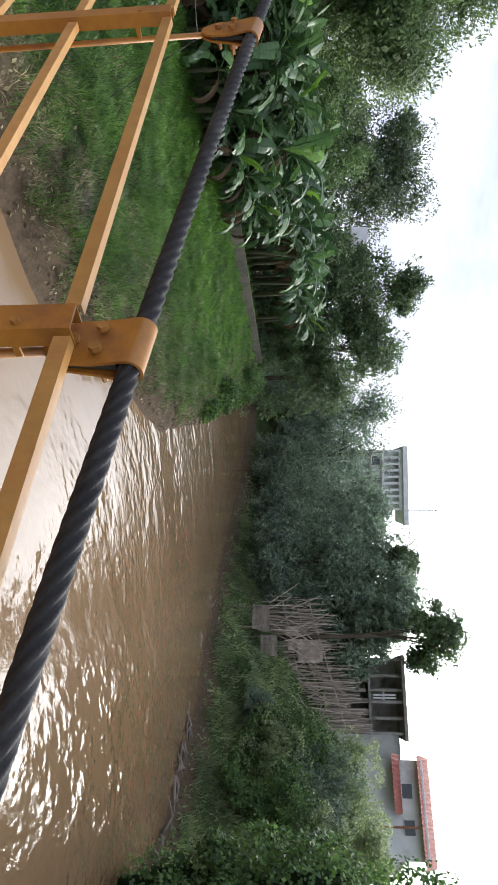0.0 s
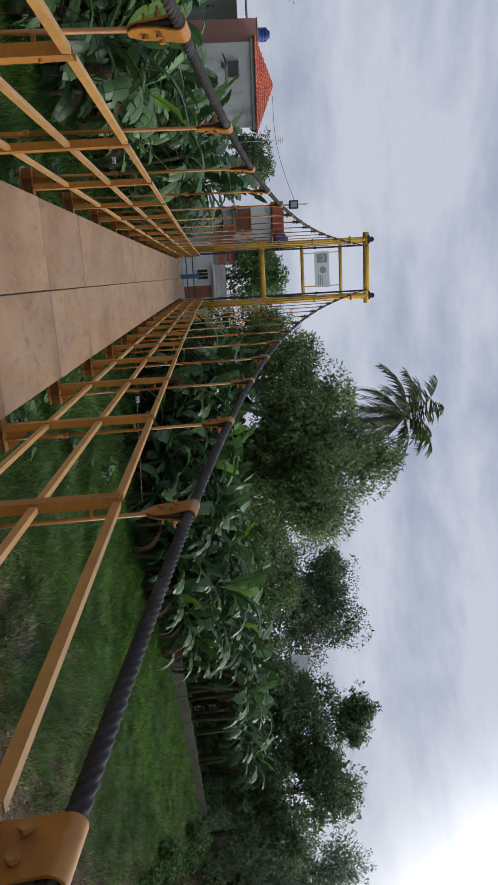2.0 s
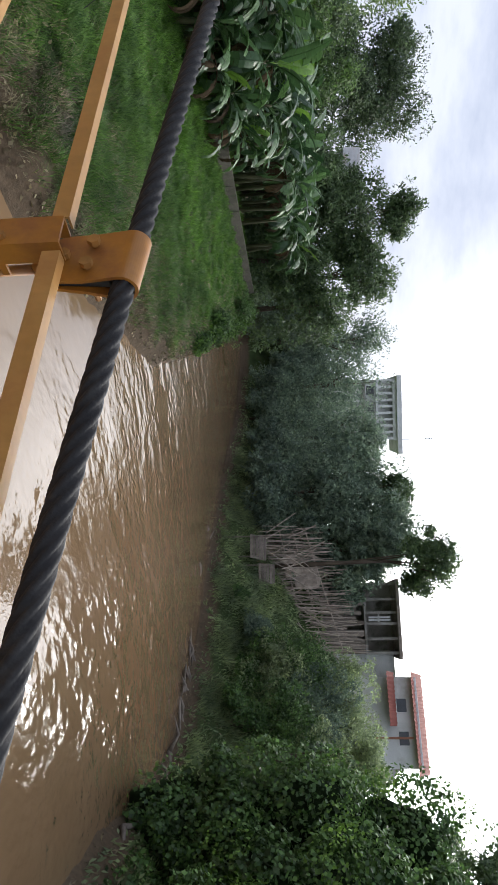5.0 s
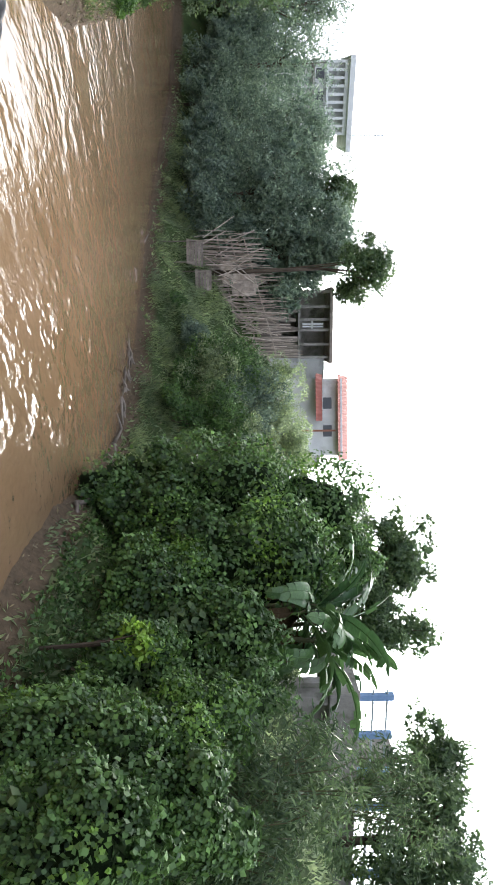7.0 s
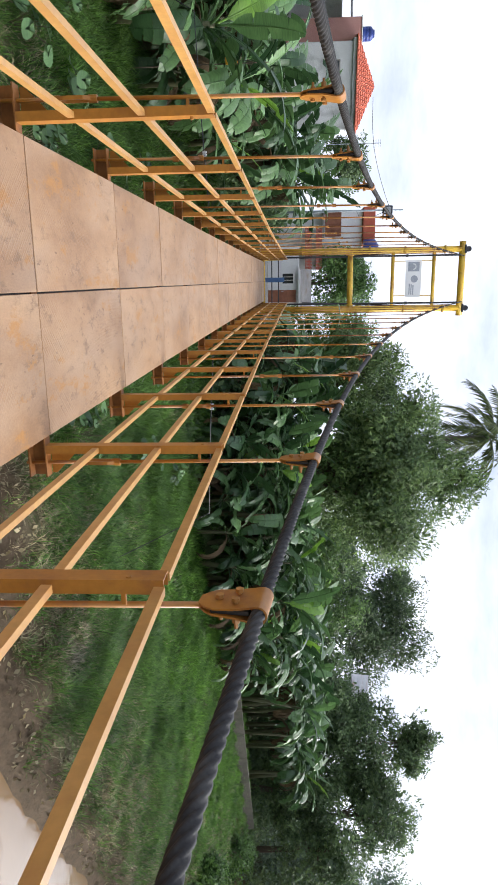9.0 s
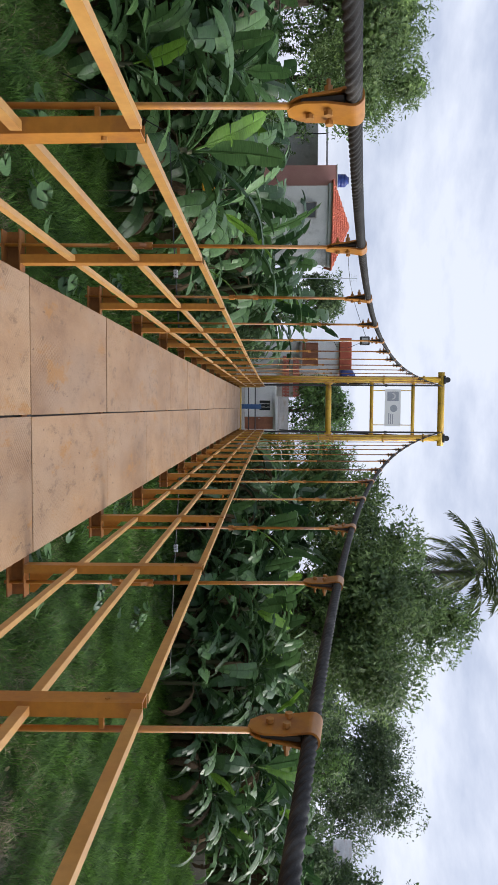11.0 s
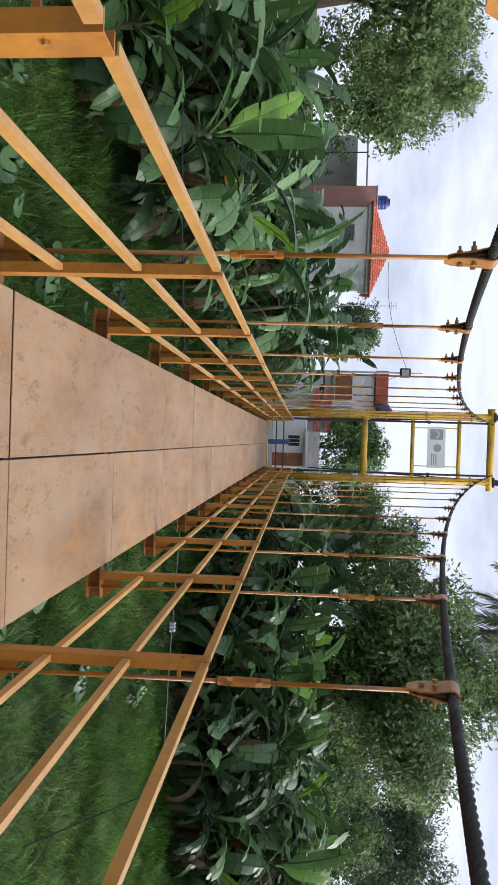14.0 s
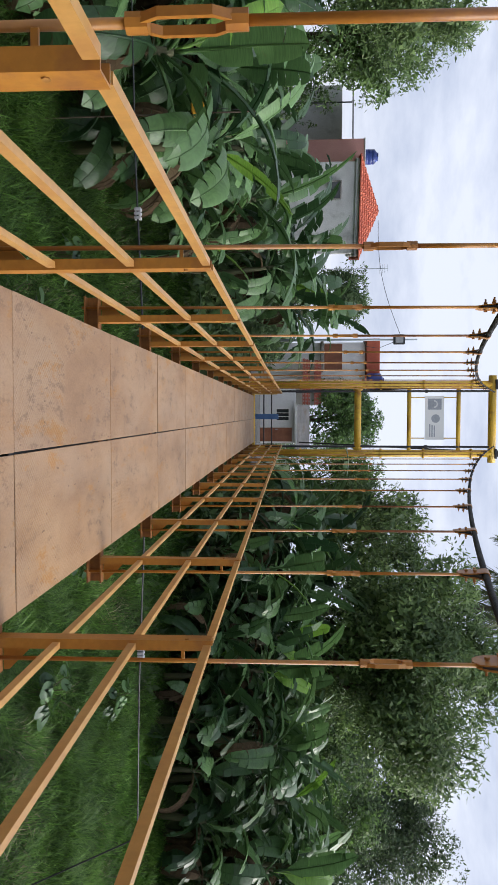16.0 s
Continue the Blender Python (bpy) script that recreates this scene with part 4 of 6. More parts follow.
def banana_leaf_mesh(seed, length, width, droop, torn):
    """One blade on its stalk along +X: folded along the rib, drooping, torn to strips."""
    rng = random.Random(seed)
    s = Solid()
    seg = 13
    stalk = 0.16
    pts, p, a = [], Vector((0, 0, 0)), 0.0
    for i in range(seg + 1):
        pts.append((p.copy(), a))
        a -= droop / seg * (0.5 + 1.2 * i / seg)
        p += Vector((math.cos(a), 0, math.sin(a))) * length / seg
    s.tube([q for q, _ in pts], [0.028 * (1 - 0.85 * i / seg) + 0.003 for i in range(seg + 1)], 4)

    def half_width(f):
        f = (f - stalk) / (1 - stalk)
        return 0 if f <= 0 else width * 0.5 * min(1.0, (f * 5) ** 0.6) * math.sqrt(max(0.0, 1 - f ** 3.2))
    for side in (-1, 1):
        i = 2
        while i < seg:
            run = 1 if rng.random() < torn else rng.choice((2, 3))
            j = min(seg, i + run)
            fold = rng.uniform(0.05, 0.45) - (0.75 * rng.random() if rng.random() < torn else 0)
            va = []
            for k in range(i, j + 1):
                q, ang = pts[k]
                up = Vector((-math.sin(ang), 0, math.cos(ang)))
                ex = Vector((math.cos(ang), 0, math.sin(ang)))
                w = half_width(k / seg)
                e = Vector((0, side, 0)) * math.cos(fold) + up * math.sin(fold)
                pull = -0.005 if k == j and k > i else 0.0
                mid = q + e * w * 0.55 + ex * (0.06 * w)
                e2 = Vector((0, side, 0)) * math.cos(fold - 0.5) + up * math.sin(fold - 0.5)
                va += [q + ex * pull, mid + ex * pull, mid + e2 * w * 0.45 + ex * (0.16 * w + pull * 1.6)]
            fs = []
            for k in range(j - i):
                for c in range(2):
                    b = k * 3 + c
                    fs.append((b, b + 1, b + 4, b + 3))
            s.add(va, fs)
            i = j
    return s.mesh("leaf", True)


def leafy(name, dark, light, vein=60.0, rough=0.38, spec=0.5):
    """Large blades: tone set leaf by leaf, with fine cross veins."""
    m, nt, b = shader(name, rough, 0, spec)
    oi = nt.nodes.new("ShaderNodeObjectInfo")
    c = ramp_node(nt, oi.outputs["Random"], [(0, dark), (0.8, light), (1, tuple(v * 1.3 for v in light))])
    v = ramp_node(nt, noise_node(nt, vein, 2, 0.5, (1.0, 0.06, 0.2)), [(0.35, (0.8, 0.8, 0.8)), (0.65, (1.12, 1.12, 1.1))])
    c = mix_node(nt, 1.0, c, v, "MULTIPLY")
    f = ramp_node(nt, noise_node(nt, 3.5, 5, 0.7), [(0.66, (0, 0, 0)), (0.76, (0.8, 0.8, 0.8))])
    c = mix_node(nt, f, c, (0.16, 0.12, 0.05))
    nt.links.new(c, b.inputs["Base Color"])
    bump_node(nt, b, noise_node(nt, vein, 2, 0.5, (1.0, 0.06, 0.2)), 0.25, 0.006)
    tr, ms = nt.nodes.new("ShaderNodeBsdfTranslucent"), nt.nodes.new("ShaderNodeMixShader")
    nt.links.new(c, tr.inputs[0])
    ms.inputs[0].default_value = 0.28
    nt.links.new(b.outputs[0], ms.inputs[1])
    nt.links.new(tr.outputs[0], ms.inputs[2])
    nt.links.new(ms.outputs[0], nt.nodes["Material Output"].inputs[0])
    return m


BLADE = leafy("banana_blade", (0.027, 0.07, 0.027), (0.105, 0.20, 0.068))
BLADE_YOUNG = leafy("banana_blade_young", (0.14, 0.28, 0.035), (0.22, 0.40, 0.06))
BLADE_DEAD = leafy("banana_blade_dead", (0.05, 0.034, 0.02), (0.13, 0.09, 0.052), rough=0.85, spec=0.15)
LEAVES = [banana_leaf_mesh(i, 2.5 + 0.25 * (i % 3), 0.52 + 0.05 * (i % 4), 0.6 + 0.34 * i, 0.2 + 0.11 * i) for i in range(7)]
for me in LEAVES:
    me.materials.append(BLADE)
YOUNG = banana_leaf_mesh(31, 2.2, 0.5, 0.5, 0.0)
YOUNG.materials.append(BLADE_YOUNG)
DEAD = banana_leaf_mesh(37, 1.9, 0.36, 2.4, 0.9)
DEAD.materials.append(BLADE_DEAD)


def banana(x, y, height, seed, young=False, size=1.0, base=None):
    rng = random.Random(seed)
    z0 = (ground_z(x, y) if base is None else base) - 0.05
    t = thing("banana_plant", "banana plant with long arching torn green leaves", "banana plant", (x, y, z0), rng.uniform(0, 360), group="banana grove")
    h = height * 0.58
    lean = (rng.uniform(-0.12, 0.12) * h, rng.uniform(-0.12, 0.12) * h)
    s = Solid().tube([(0, 0, 0), (lean[0] * 0.4, lean[1] * 0.4, h * 0.5), (lean[0], lean[1], h)], [0.13 * size, 0.10 * size, 0.055 * size], 9)
    part("stem", s, STEM, t, smooth=True)
    n = rng.randint(7, 10)
    for i in range(n):
        f = i / (n - 1)
        pitch = 18 + 58 * f + rng.uniform(-10, 8)
        me = LEAVES[min(6, int((1 - f) * 5 + rng.random() * 2))]
        if young and i == n - 2:
            me, pitch = YOUNG, 62
        o = part("leaf", me, BLADE, t)
        k = size * (0.78 + 0.3 * math.sin(math.pi * (0.25 + 0.6 * f))) * rng.uniform(0.85, 1.1)
        o.matrix_basis = pose(lean[0], lean[1], h - 0.35 * (1 - f) * size, 0, 0, i * 137.5 + rng.uniform(-25, 25)) @ pose(0, 0, 0, rng.uniform(-25, 25), -pitch, 0) @ Matrix.Diagonal((k, k, k, 1))
    for i in range(rng.randint(1, 3)):
        o = part("dead_leaf", DEAD, BLADE_DEAD, t, "brown dead leaf")
        o.matrix_basis = pose(lean[0] * 0.8, lean[1] * 0.8, h * 0.86, 0, 0, rng.uniform(0, 360)) @ pose(0, 0, 0, 0, -8, 0)
    return t


def banana_field():
    rng = random.Random(21)
    spots = []

    def scatter(n, x0, x1, line, depth, h0, h1, gap=1.15):
        tries = 0
        made = 0
        while made < n and tries < n * 40:
            tries += 1
            x = rng.uniform(x0, x1)
            y = line(x) + depth * rng.random() ** 1.2
            if (abs(x) < 2.6 and y < 40) or (-4.0 < x < 0 and y > 17):
                continue
            if all(math.hypot(x - a, y - b) > gap for a, b in spots):
                spots.append((x, y))
                banana(x, y, rng.uniform(h0, h1), rng.randint(0, 9999), rng.random() < 0.2, rng.uniform(0.85, 1.15) * min(1.0, 0.45 + h1 / 8))
                made += 1
    edge_r = [(3, 20.5), (5.5, 19.3), (9.2, 18.4), (13.6, 19.0), (17.3, 21.6), (23.4, 25), (36.6, 32.4)]
    ex, ey = [p[0] for p in edge_r], [p[1] for p in edge_r]
    scatter(44, 3.2, 18.5, lambda x: float(np.interp(x, ex, ey)), 7.0, 4.2, 5.6)
    scatter(32, 18.5, 34, lambda x: float(np.interp(x, ex, ey)) + 0.9, 7.0, 5.4, 7.0, 1.35)
    edge_l = [(-17, 5), (-13, 6), (-8.5, 8.2), (-6.3, 11), (-5.2, 15), (-3.2, 20)]
    lx, ly = [p[0] for p in edge_l], [p[1] for p in edge_l]
    scatter(30, 3.4, 17.5, lambda x: float(np.interp(x, ex, ey)) - 0.7, 2.2, 1.5, 2.8, 0.75)
    scatter(24, -14, -3.4, lambda x: float(np.interp(x, [-17, -13, -8.5, -6.3, -5.2, -3.2], [4.5, 5.5, 7.6, 10.3, 14.4, 19.4])), 2.5, 1.5, 2.8, 0.75)
    scatter(46, -16, -2.9, lambda x: float(np.interp(x, lx, ly)), 9.0, 3.6, 5.2)


banana_field()


# ---- trees, far and near ----
WOODS = [(37.9, 42.0, 11.4, 2.4), (41.9, 38.6, 8.6, 3.5), (62.7, 50.1, 10.5, 4.1), (64.4, 48.5, 2.6, 6.8), (61.1, 35.5, 3.6, 6.3), (53.7, 24.0, 1.2, 5.3), (52.7, 24.6, 7.2, 4.0),
         (59.1, 35.7, -1.2, 4.1), (48.7, 16.3, 6.2, 3.1), (64.1, 53.2, -0.3, 5.6), (42.3, 35.4, 5.0, 3.6), (62.0, 41.9, 8.0, 4.8), (38.0, 37.0, 2.5, 3.4), (36.0, 41.5, 7.2, 3.2),
         (40.0, 41.0, 7.4, 3.0), (29.5, 39.0, 3.6, 3.2), (33.5, 40.0, 4.6, 3.0), (47.2, 14.6, 6.6, 2.7), (50.4, 18.8, 8.2, 3.1), (53.2, 24.4, 8.6, 3.2), (46.4, 11.6, 5.8, 2.3),
         (56.0, 29.5, 8.6, 3.0), (48.5, 20.0, 5.1, 3.1), (57.6, 31.8, 7.7, 3.4), (46.3, 14.0, 8.4, 2.3), (48.6, 16.6, 9.4, 2.5)]
for i, (x, y, z, r) in enumerate(WOODS):
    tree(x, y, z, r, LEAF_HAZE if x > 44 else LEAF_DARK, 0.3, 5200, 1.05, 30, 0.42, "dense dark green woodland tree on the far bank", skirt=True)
tree(30.6, 50.3, 9.3, 6.4, LEAF_ROUND, 0.27, 26000, 1.0, 60, 0.27, "large rounded dark green tree", trunk_r=0.3, skirt=True)
tree(18.6, 37.5, 4.6, 3.0, LEAF_DARK, 0.25, 8000, 1.0, 30, 0.4, "dark green tree behind banana plants", skirt=True)
tree(52.4, 21.8, 10.6, 3.0, LEAF_DARK, 0.23, 9000, 0.8, 34, 0.3, "thin open-crowned tree against the sky")
tree(44.2, 11.7, 10.7, 2.8, LEAF_DARK, 0.21, 13000, 1.0, 26, 0.36, "slender tree with a rounded crown", trunk_r=0.16, limbs=3)
tree(9.0, 25.6, 5.9, 5.0, LEAF_DEEP, 0.22, 60000, 1.0, 62, 0.30, "tall feathery light green tree with airy branches", 0.5, 0.36, limbs=24, trunk_r=0.26)
tree(5.6, 31.5, 5.4, 2.9, LEAF_DEEP, 0.25, 9000, 1.1, 40, 0.34, "feathery light green tree", 0.5, 0.3, skirt=True)
tree(12.0, 29.2, 2.9, 3.0, LEAF_DEEP, 0.22, 9000, 1.0, 30, 0.38, "broad green tree behind banana plants", skirt=True)
tree(22.4, 36.5, 3.4, 3.7, LEAF_MID, 0.23, 10000, 1.0, 40, 0.36, "broad green tree behind banana plants", skirt=True)
tree(15.5, 31.0, 2.3, 3.1, LEAF_MID, 0.22, 9000, 1.0, 36, 0.36, "broad green tree behind banana plants", skirt=True)
tree(-14.6, 21.0, 5.3, 4.4, LEAF_DEEP, 0.17, 36000, 0.72, 60, 0.27, "feathery green tree with drooping branch tips", 0.55, 0.3, limbs=10)
tree(-16.5, 30.0, 5.0, 3.2, LEAF_MID, 0.22, 9000, 1.0, 24, 0.42, "dark green tree by a house", skirt=True)
tree(-8.9, 49.8, 6.0, 2.2, LEAF_DARK, 0.24, 5000, 1.0, 20, 0.45, "dark green tree behind a house", skirt=True)
tree(0.0, 41.0, 5.1, 2.3, LEAF_VINE, 0.19, 12000, 1.1, 24, 0.46, "leafy bright green tree beyond the bridge tower", skirt=True)
tree(4.6, 46.3, 5.8, 2.4, LEAF_MID, 0.22, 6000, 1.0, 20, 0.42, "green tree beyond the bridge", skirt=True)
tree(39.4, -8.2, 10.9, 3.5, LEAF_DARK, 0.23, 15000, 0.85, 40, 0.3, "dark tree with bare upper branches", limbs=30, skirt=True)
tree(38.6, -11.2, 9.6, 2.6, LEAF_DARK, 0.22, 9000, 0.9, 26, 0.34, "dark leafy tree behind a banana plant", skirt=True)
tree(39.7, -12.4, 12.0, 1.8, LEAF_DARK, 0.28, 1300, 1.0, 14, 0.42, "dark tree with a thin crown")
tree(28.6, -19.2, 9.4, 3.2, LEAF_DARK, 0.22, 12000, 1.0, 36, 0.3, "dark leafy tree by a concrete wall")
tree(30.8, -16.6, 10.2, 2.2, LEAF_DARK, 0.22, 5000, 0.9, 26, 0.28, "thin dark tree behind a blue railing")
tree(26.2, -21.0, 8.4, 2.6, LEAF_DARK, 0.22, 8000, 1.0, 30, 0.3, "dark leafy tree by a concrete wall", skirt=True)
FAR_BUSHES = [(49.4, 22.6, -3.4, 1.7), (44.8, 15.6, -2.9, 1.6), (39.8, 8.0, -2.4, 1.2), (39.8, 5.6, -1.0, 1.8), (39.0, 3.0, 0.7, 2.0), (38.4, 2.5, -1.7, 1.8), (40.1, 1.3, 2.8, 2.4),
         (42.4, 0.4, 5.1, 1.9), (35.9, -0.9, -0.6, 2.3), (37.7, -2.2, 2.4, 2.5), (35.6, -2.0, 4.4, 1.6), (35.4, -0.4, 1.2, 1.7), (45.3, 15.2, 0.2, 2.2), (42.0, 3.0, 4.4, 1.8),
         (39.6, 3.4, 2.0, 1.7), (44.5, -1.6, 5.6, 1.9)]
for i, (x, y, z, r) in enumerate(FAR_BUSHES):
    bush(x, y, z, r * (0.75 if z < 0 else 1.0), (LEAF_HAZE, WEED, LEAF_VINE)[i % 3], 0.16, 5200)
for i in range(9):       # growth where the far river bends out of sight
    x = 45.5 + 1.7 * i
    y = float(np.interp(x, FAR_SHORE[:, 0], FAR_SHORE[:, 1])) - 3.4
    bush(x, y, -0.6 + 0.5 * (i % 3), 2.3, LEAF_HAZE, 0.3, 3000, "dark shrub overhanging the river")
tip = random.Random(31)
for i in range(16):
    x = 25.5 + 0.85 * i + tip.uniform(-0.4, 0.4)
    y = float(np.interp(x, NEAR_SHORE[:, 0], NEAR_SHORE[:, 1])) + tip.uniform(0.8, 3.4)
    r = tip.uniform(0.5, 0.85) + 0.03 * i
    bush(x, y, ground_z(x, y) + r * 0.55, r, LEAF_VINE if i % 2 else GRASS, 0.17, 1500, "light green shrub at the tip of the grass flat")
for x, y, z, r in ((60, 50, 3, 4.0), (64, 46, 3, 4.2), (69, 52, 4, 5.0), (61, 43, 1.5, 3.0), (74, 60, 5, 5.5)):
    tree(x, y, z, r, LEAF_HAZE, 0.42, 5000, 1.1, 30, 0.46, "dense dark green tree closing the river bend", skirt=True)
for x, y, z, r in ((26.9, -5.8, 4.9, 2.0), (24.9, -5.3, 1.9, 2.1), (25.0, -7.8, 5.7, 1.2), (22.0, -8.0, 2.6, 2.0), (23.9, -6.0, -0.7, 1.5), (19.9, -8.8, -0.3, 1.6),
                   (18.8, -9.8, 1.5, 1.4), (16.6, -10.9, 1.8, 0.9), (16.7, -10.3, -0.8, 1.4), (14.5, -11.2, 0.5, 1.2), (13.4, -11.3, -0.8, 1.3), (11.1, -11.9, -0.9, 1.2), (12.2, -11.8, 1.0, 0.9)):
    vine_mass(x, y, z, r, int((3600 + 4600 * r) * (1.5 if x < 17 else 1)), 0.115 if x < 17 else 0.15)


def bamboo_shrub(x, y, top, r, seed):
    """Thin arching canes with narrow hanging leaves."""
    rng = np.random.default_rng(seed)
    z0 = ground_z(x, y) - 0.1
    t = thing("bamboo_shrub", "light bamboo-like shrub with arching canes and narrow leaves", "shrub", (x, y, z0), group="bamboo shrubs")
    P, O = [], []
    for i in range(22):
        a, h = rng.uniform(0, 6.28), (top - z0) * rng.uniform(0.55, 1.0)
        w = np.array((math.cos(a), math.sin(a), 0)) * r * rng.uniform(0.4, 1.0)
        b = w * 0.25
        pth = [b, b + w * 0.15 + (0, 0, h * 0.5), b + w * 0.5 + (0, 0, h * 0.85), b + w * 0.95 + (0, 0, h * 0.97), b + w * 1.35 + (0, 0, h * 0.88)]
        part("cane", Solid().tube([tuple(q) for q in pth], [0.022, 0.018, 0.012, 0.007, 0.003], 5), STEM, t)
        f = rng.uniform(0.8, 4.0, 130)
        k = np.minimum(f.astype(int), 3)
        pa = np.array(pth)
        p = pa[k] + (pa[k + 1] - pa[k]) * (f - k)[:, None] + rng.normal(size=(130, 3)) * 0.16
        P.append(p)
        O.append(np.repeat(w[None] / r, 130, 0))
    part("foliage", leaf_cloud("foliage", np.concatenate(P), 0.24, rng, np.concatenate(O), 0.5, 0.2), LEAF_DARK, t)


for i, (x, y, top, r) in enumerate(((16.1, -12.8, 4.6, 1.3), (20.7, -14.8, 7.6, 1.3), (14.8, -13.3, 3.4, 1.2), (23.5, -11.0, 3.6, 1.2), (18.2, -13.6, 4.4, 1.2), (28.5, -9.0, 6.8, 1.4))):
    bamboo_shrub(x, y, top, r, 60 + i)
for i, (x, y, h) in enumerate(((20.9, -9.9, 6.6), (22.3, -10.6, 6.8), (21.4, -9.2, 6.4), (23.4, -10.2, 6.6), (21.9, -9.9, 7.2), (20.6, -9.3, 5.9))):
    banana(x, y, h, 5 + 10 * i, False, 1.05, base=0.5)
banana(-6.0, 10.7, 4.4, 41, True, 1.1)
banana(-5.1, 12.6, 4.8, 47, True, 1.0)
banana(3.1, 22.0, 4.6, 43, True, 1.0)
bush(16.0, -9.6, -0.55, 0.55, LEAF_SAPLING, 0.2, 420, "bright lime green sapling among dark creepers", reach=False)

def palm(x, y, top):
    z0 = ground_z(x, y) - 0.2
    t = thing("coconut_palm", "tall coconut palm with ragged drooping fronds", "palm tree", (x, y, z0))
    h = top - z0
    part("trunk", Solid().tube([(0.5, 0.2, 0), (0.25, 0.1, h * 0.4), (0, 0, h * 0.8), (-0.05, 0, h)], [0.24, 0.16, 0.14, 0.13], 10), PALM_BARK, t, smooth=True)
    rng = random.Random(4)
    for i in range(28):
        az, el = i * 137.5 + rng.uniform(-15, 15), rng.uniform(-45, 75)
        length = rng.uniform(3.0, 3.9)
        s = Solid()
        pts, p, a = [], Vector((0, 0, 0)), radians(el)
        for k in range(13):
            pts.append((p.copy(), a))
            a -= 0.055 + 0.05 * rng.random() + 0.05 * k / 12
            p += Vector((math.cos(a), 0, math.sin(a))) * length / 12
        s.tube([q for q, _ in pts], [0.035 * (1 - 0.8 * k / 12) for k in range(13)], 4)
        for k in range(2, 13):
            for sub in (0, 0.5):
                q, a = pts[k]
                if k < 12:
                    q = q.lerp(pts[k + 1][0], sub)
                ex = Vector((math.cos(a), 0, math.sin(a)))
                for side in (-1, 1):
                    if rng.random() < 0.1:
                        continue
                    L = (0.92 * math.sin(math.pi * (0.12 + 0.8 * k / 13)) + 0.12) * rng.uniform(0.8, 1.1)
                    d = (ex * 0.75 + Vector((0, side, 0)) * 0.8 + Vector((0, 0, -0.35 - 0.5 * rng.random()))).normalized()
                    w = ex * 0.058
                    s.add([q - w, q + w, q + d * L * 0.6 + w * 0.8, q + d * L + Vector((0, 0, -0.1 * L)), q + d * L * 0.6 - w * 0.8], [(0, 1, 2, 3, 4)])
        o = part("frond", s, PALM_LEAF, t)
        o.matrix_basis = pose(-0.05, 0, h, 0, 0, az)
    nuts = Solid()
    for i in range(6):
        a = i * 1.05
        c = Vector((0.2 * math.cos(a), 0.2 * math.sin(a), h - 0.22))
        nuts.tube([c + Vector((0, 0, 0.13)), c + Vector((0, 0, 0.07)), c, c - Vector((0, 0, 0.08)), c - Vector((0, 0, 0.13))], [0.02, 0.09, 0.115, 0.08, 0.02], 8)
    part("coconuts", nuts, LEAF_MID, t, smooth=True)


palm(9.2, 32.6, 13.2)


# ---- grass ----
def blades(name, pts, rng, h0, h1, width, lean, out, size):
    """Blades of grass that bow outward from the middle of their tuft."""
    n = len(pts)
    b = out + rng.normal(size=n) * 0.5
    a = b + np.pi / 2
    h = rng.uniform(h0, h1, (n, 1)) * size[:, None]
    side = np.stack([np.cos(a), np.sin(a), 0 * a], 1) * width * rng.uniform(0.6, 1.3, (n, 1))
    k = rng.uniform(0.15, lean, (n, 1)) * h
    way = np.stack([np.cos(b), np.sin(b), 0 * b], 1)
    v = np.empty((n, 4, 3))
    up = np.array((0, 0, 1.0))
    mid = pts + up * h * 0.6 + way * k * 0.42
    v[:, 0] = pts
    v[:, 1], v[:, 2] = mid - side, mid + side
    v[:, 3] = pts + up * h * 0.9 + way * k * 1.2
    i = np.arange(n)[:, None] * 4
    f = np.concatenate([i + np.array([[0, 2, 1]]), i + np.array([[1, 2, 3]])], 1).reshape(-1, 3)
    return raw_mesh(name, v.reshape(-1, 3), f, n)


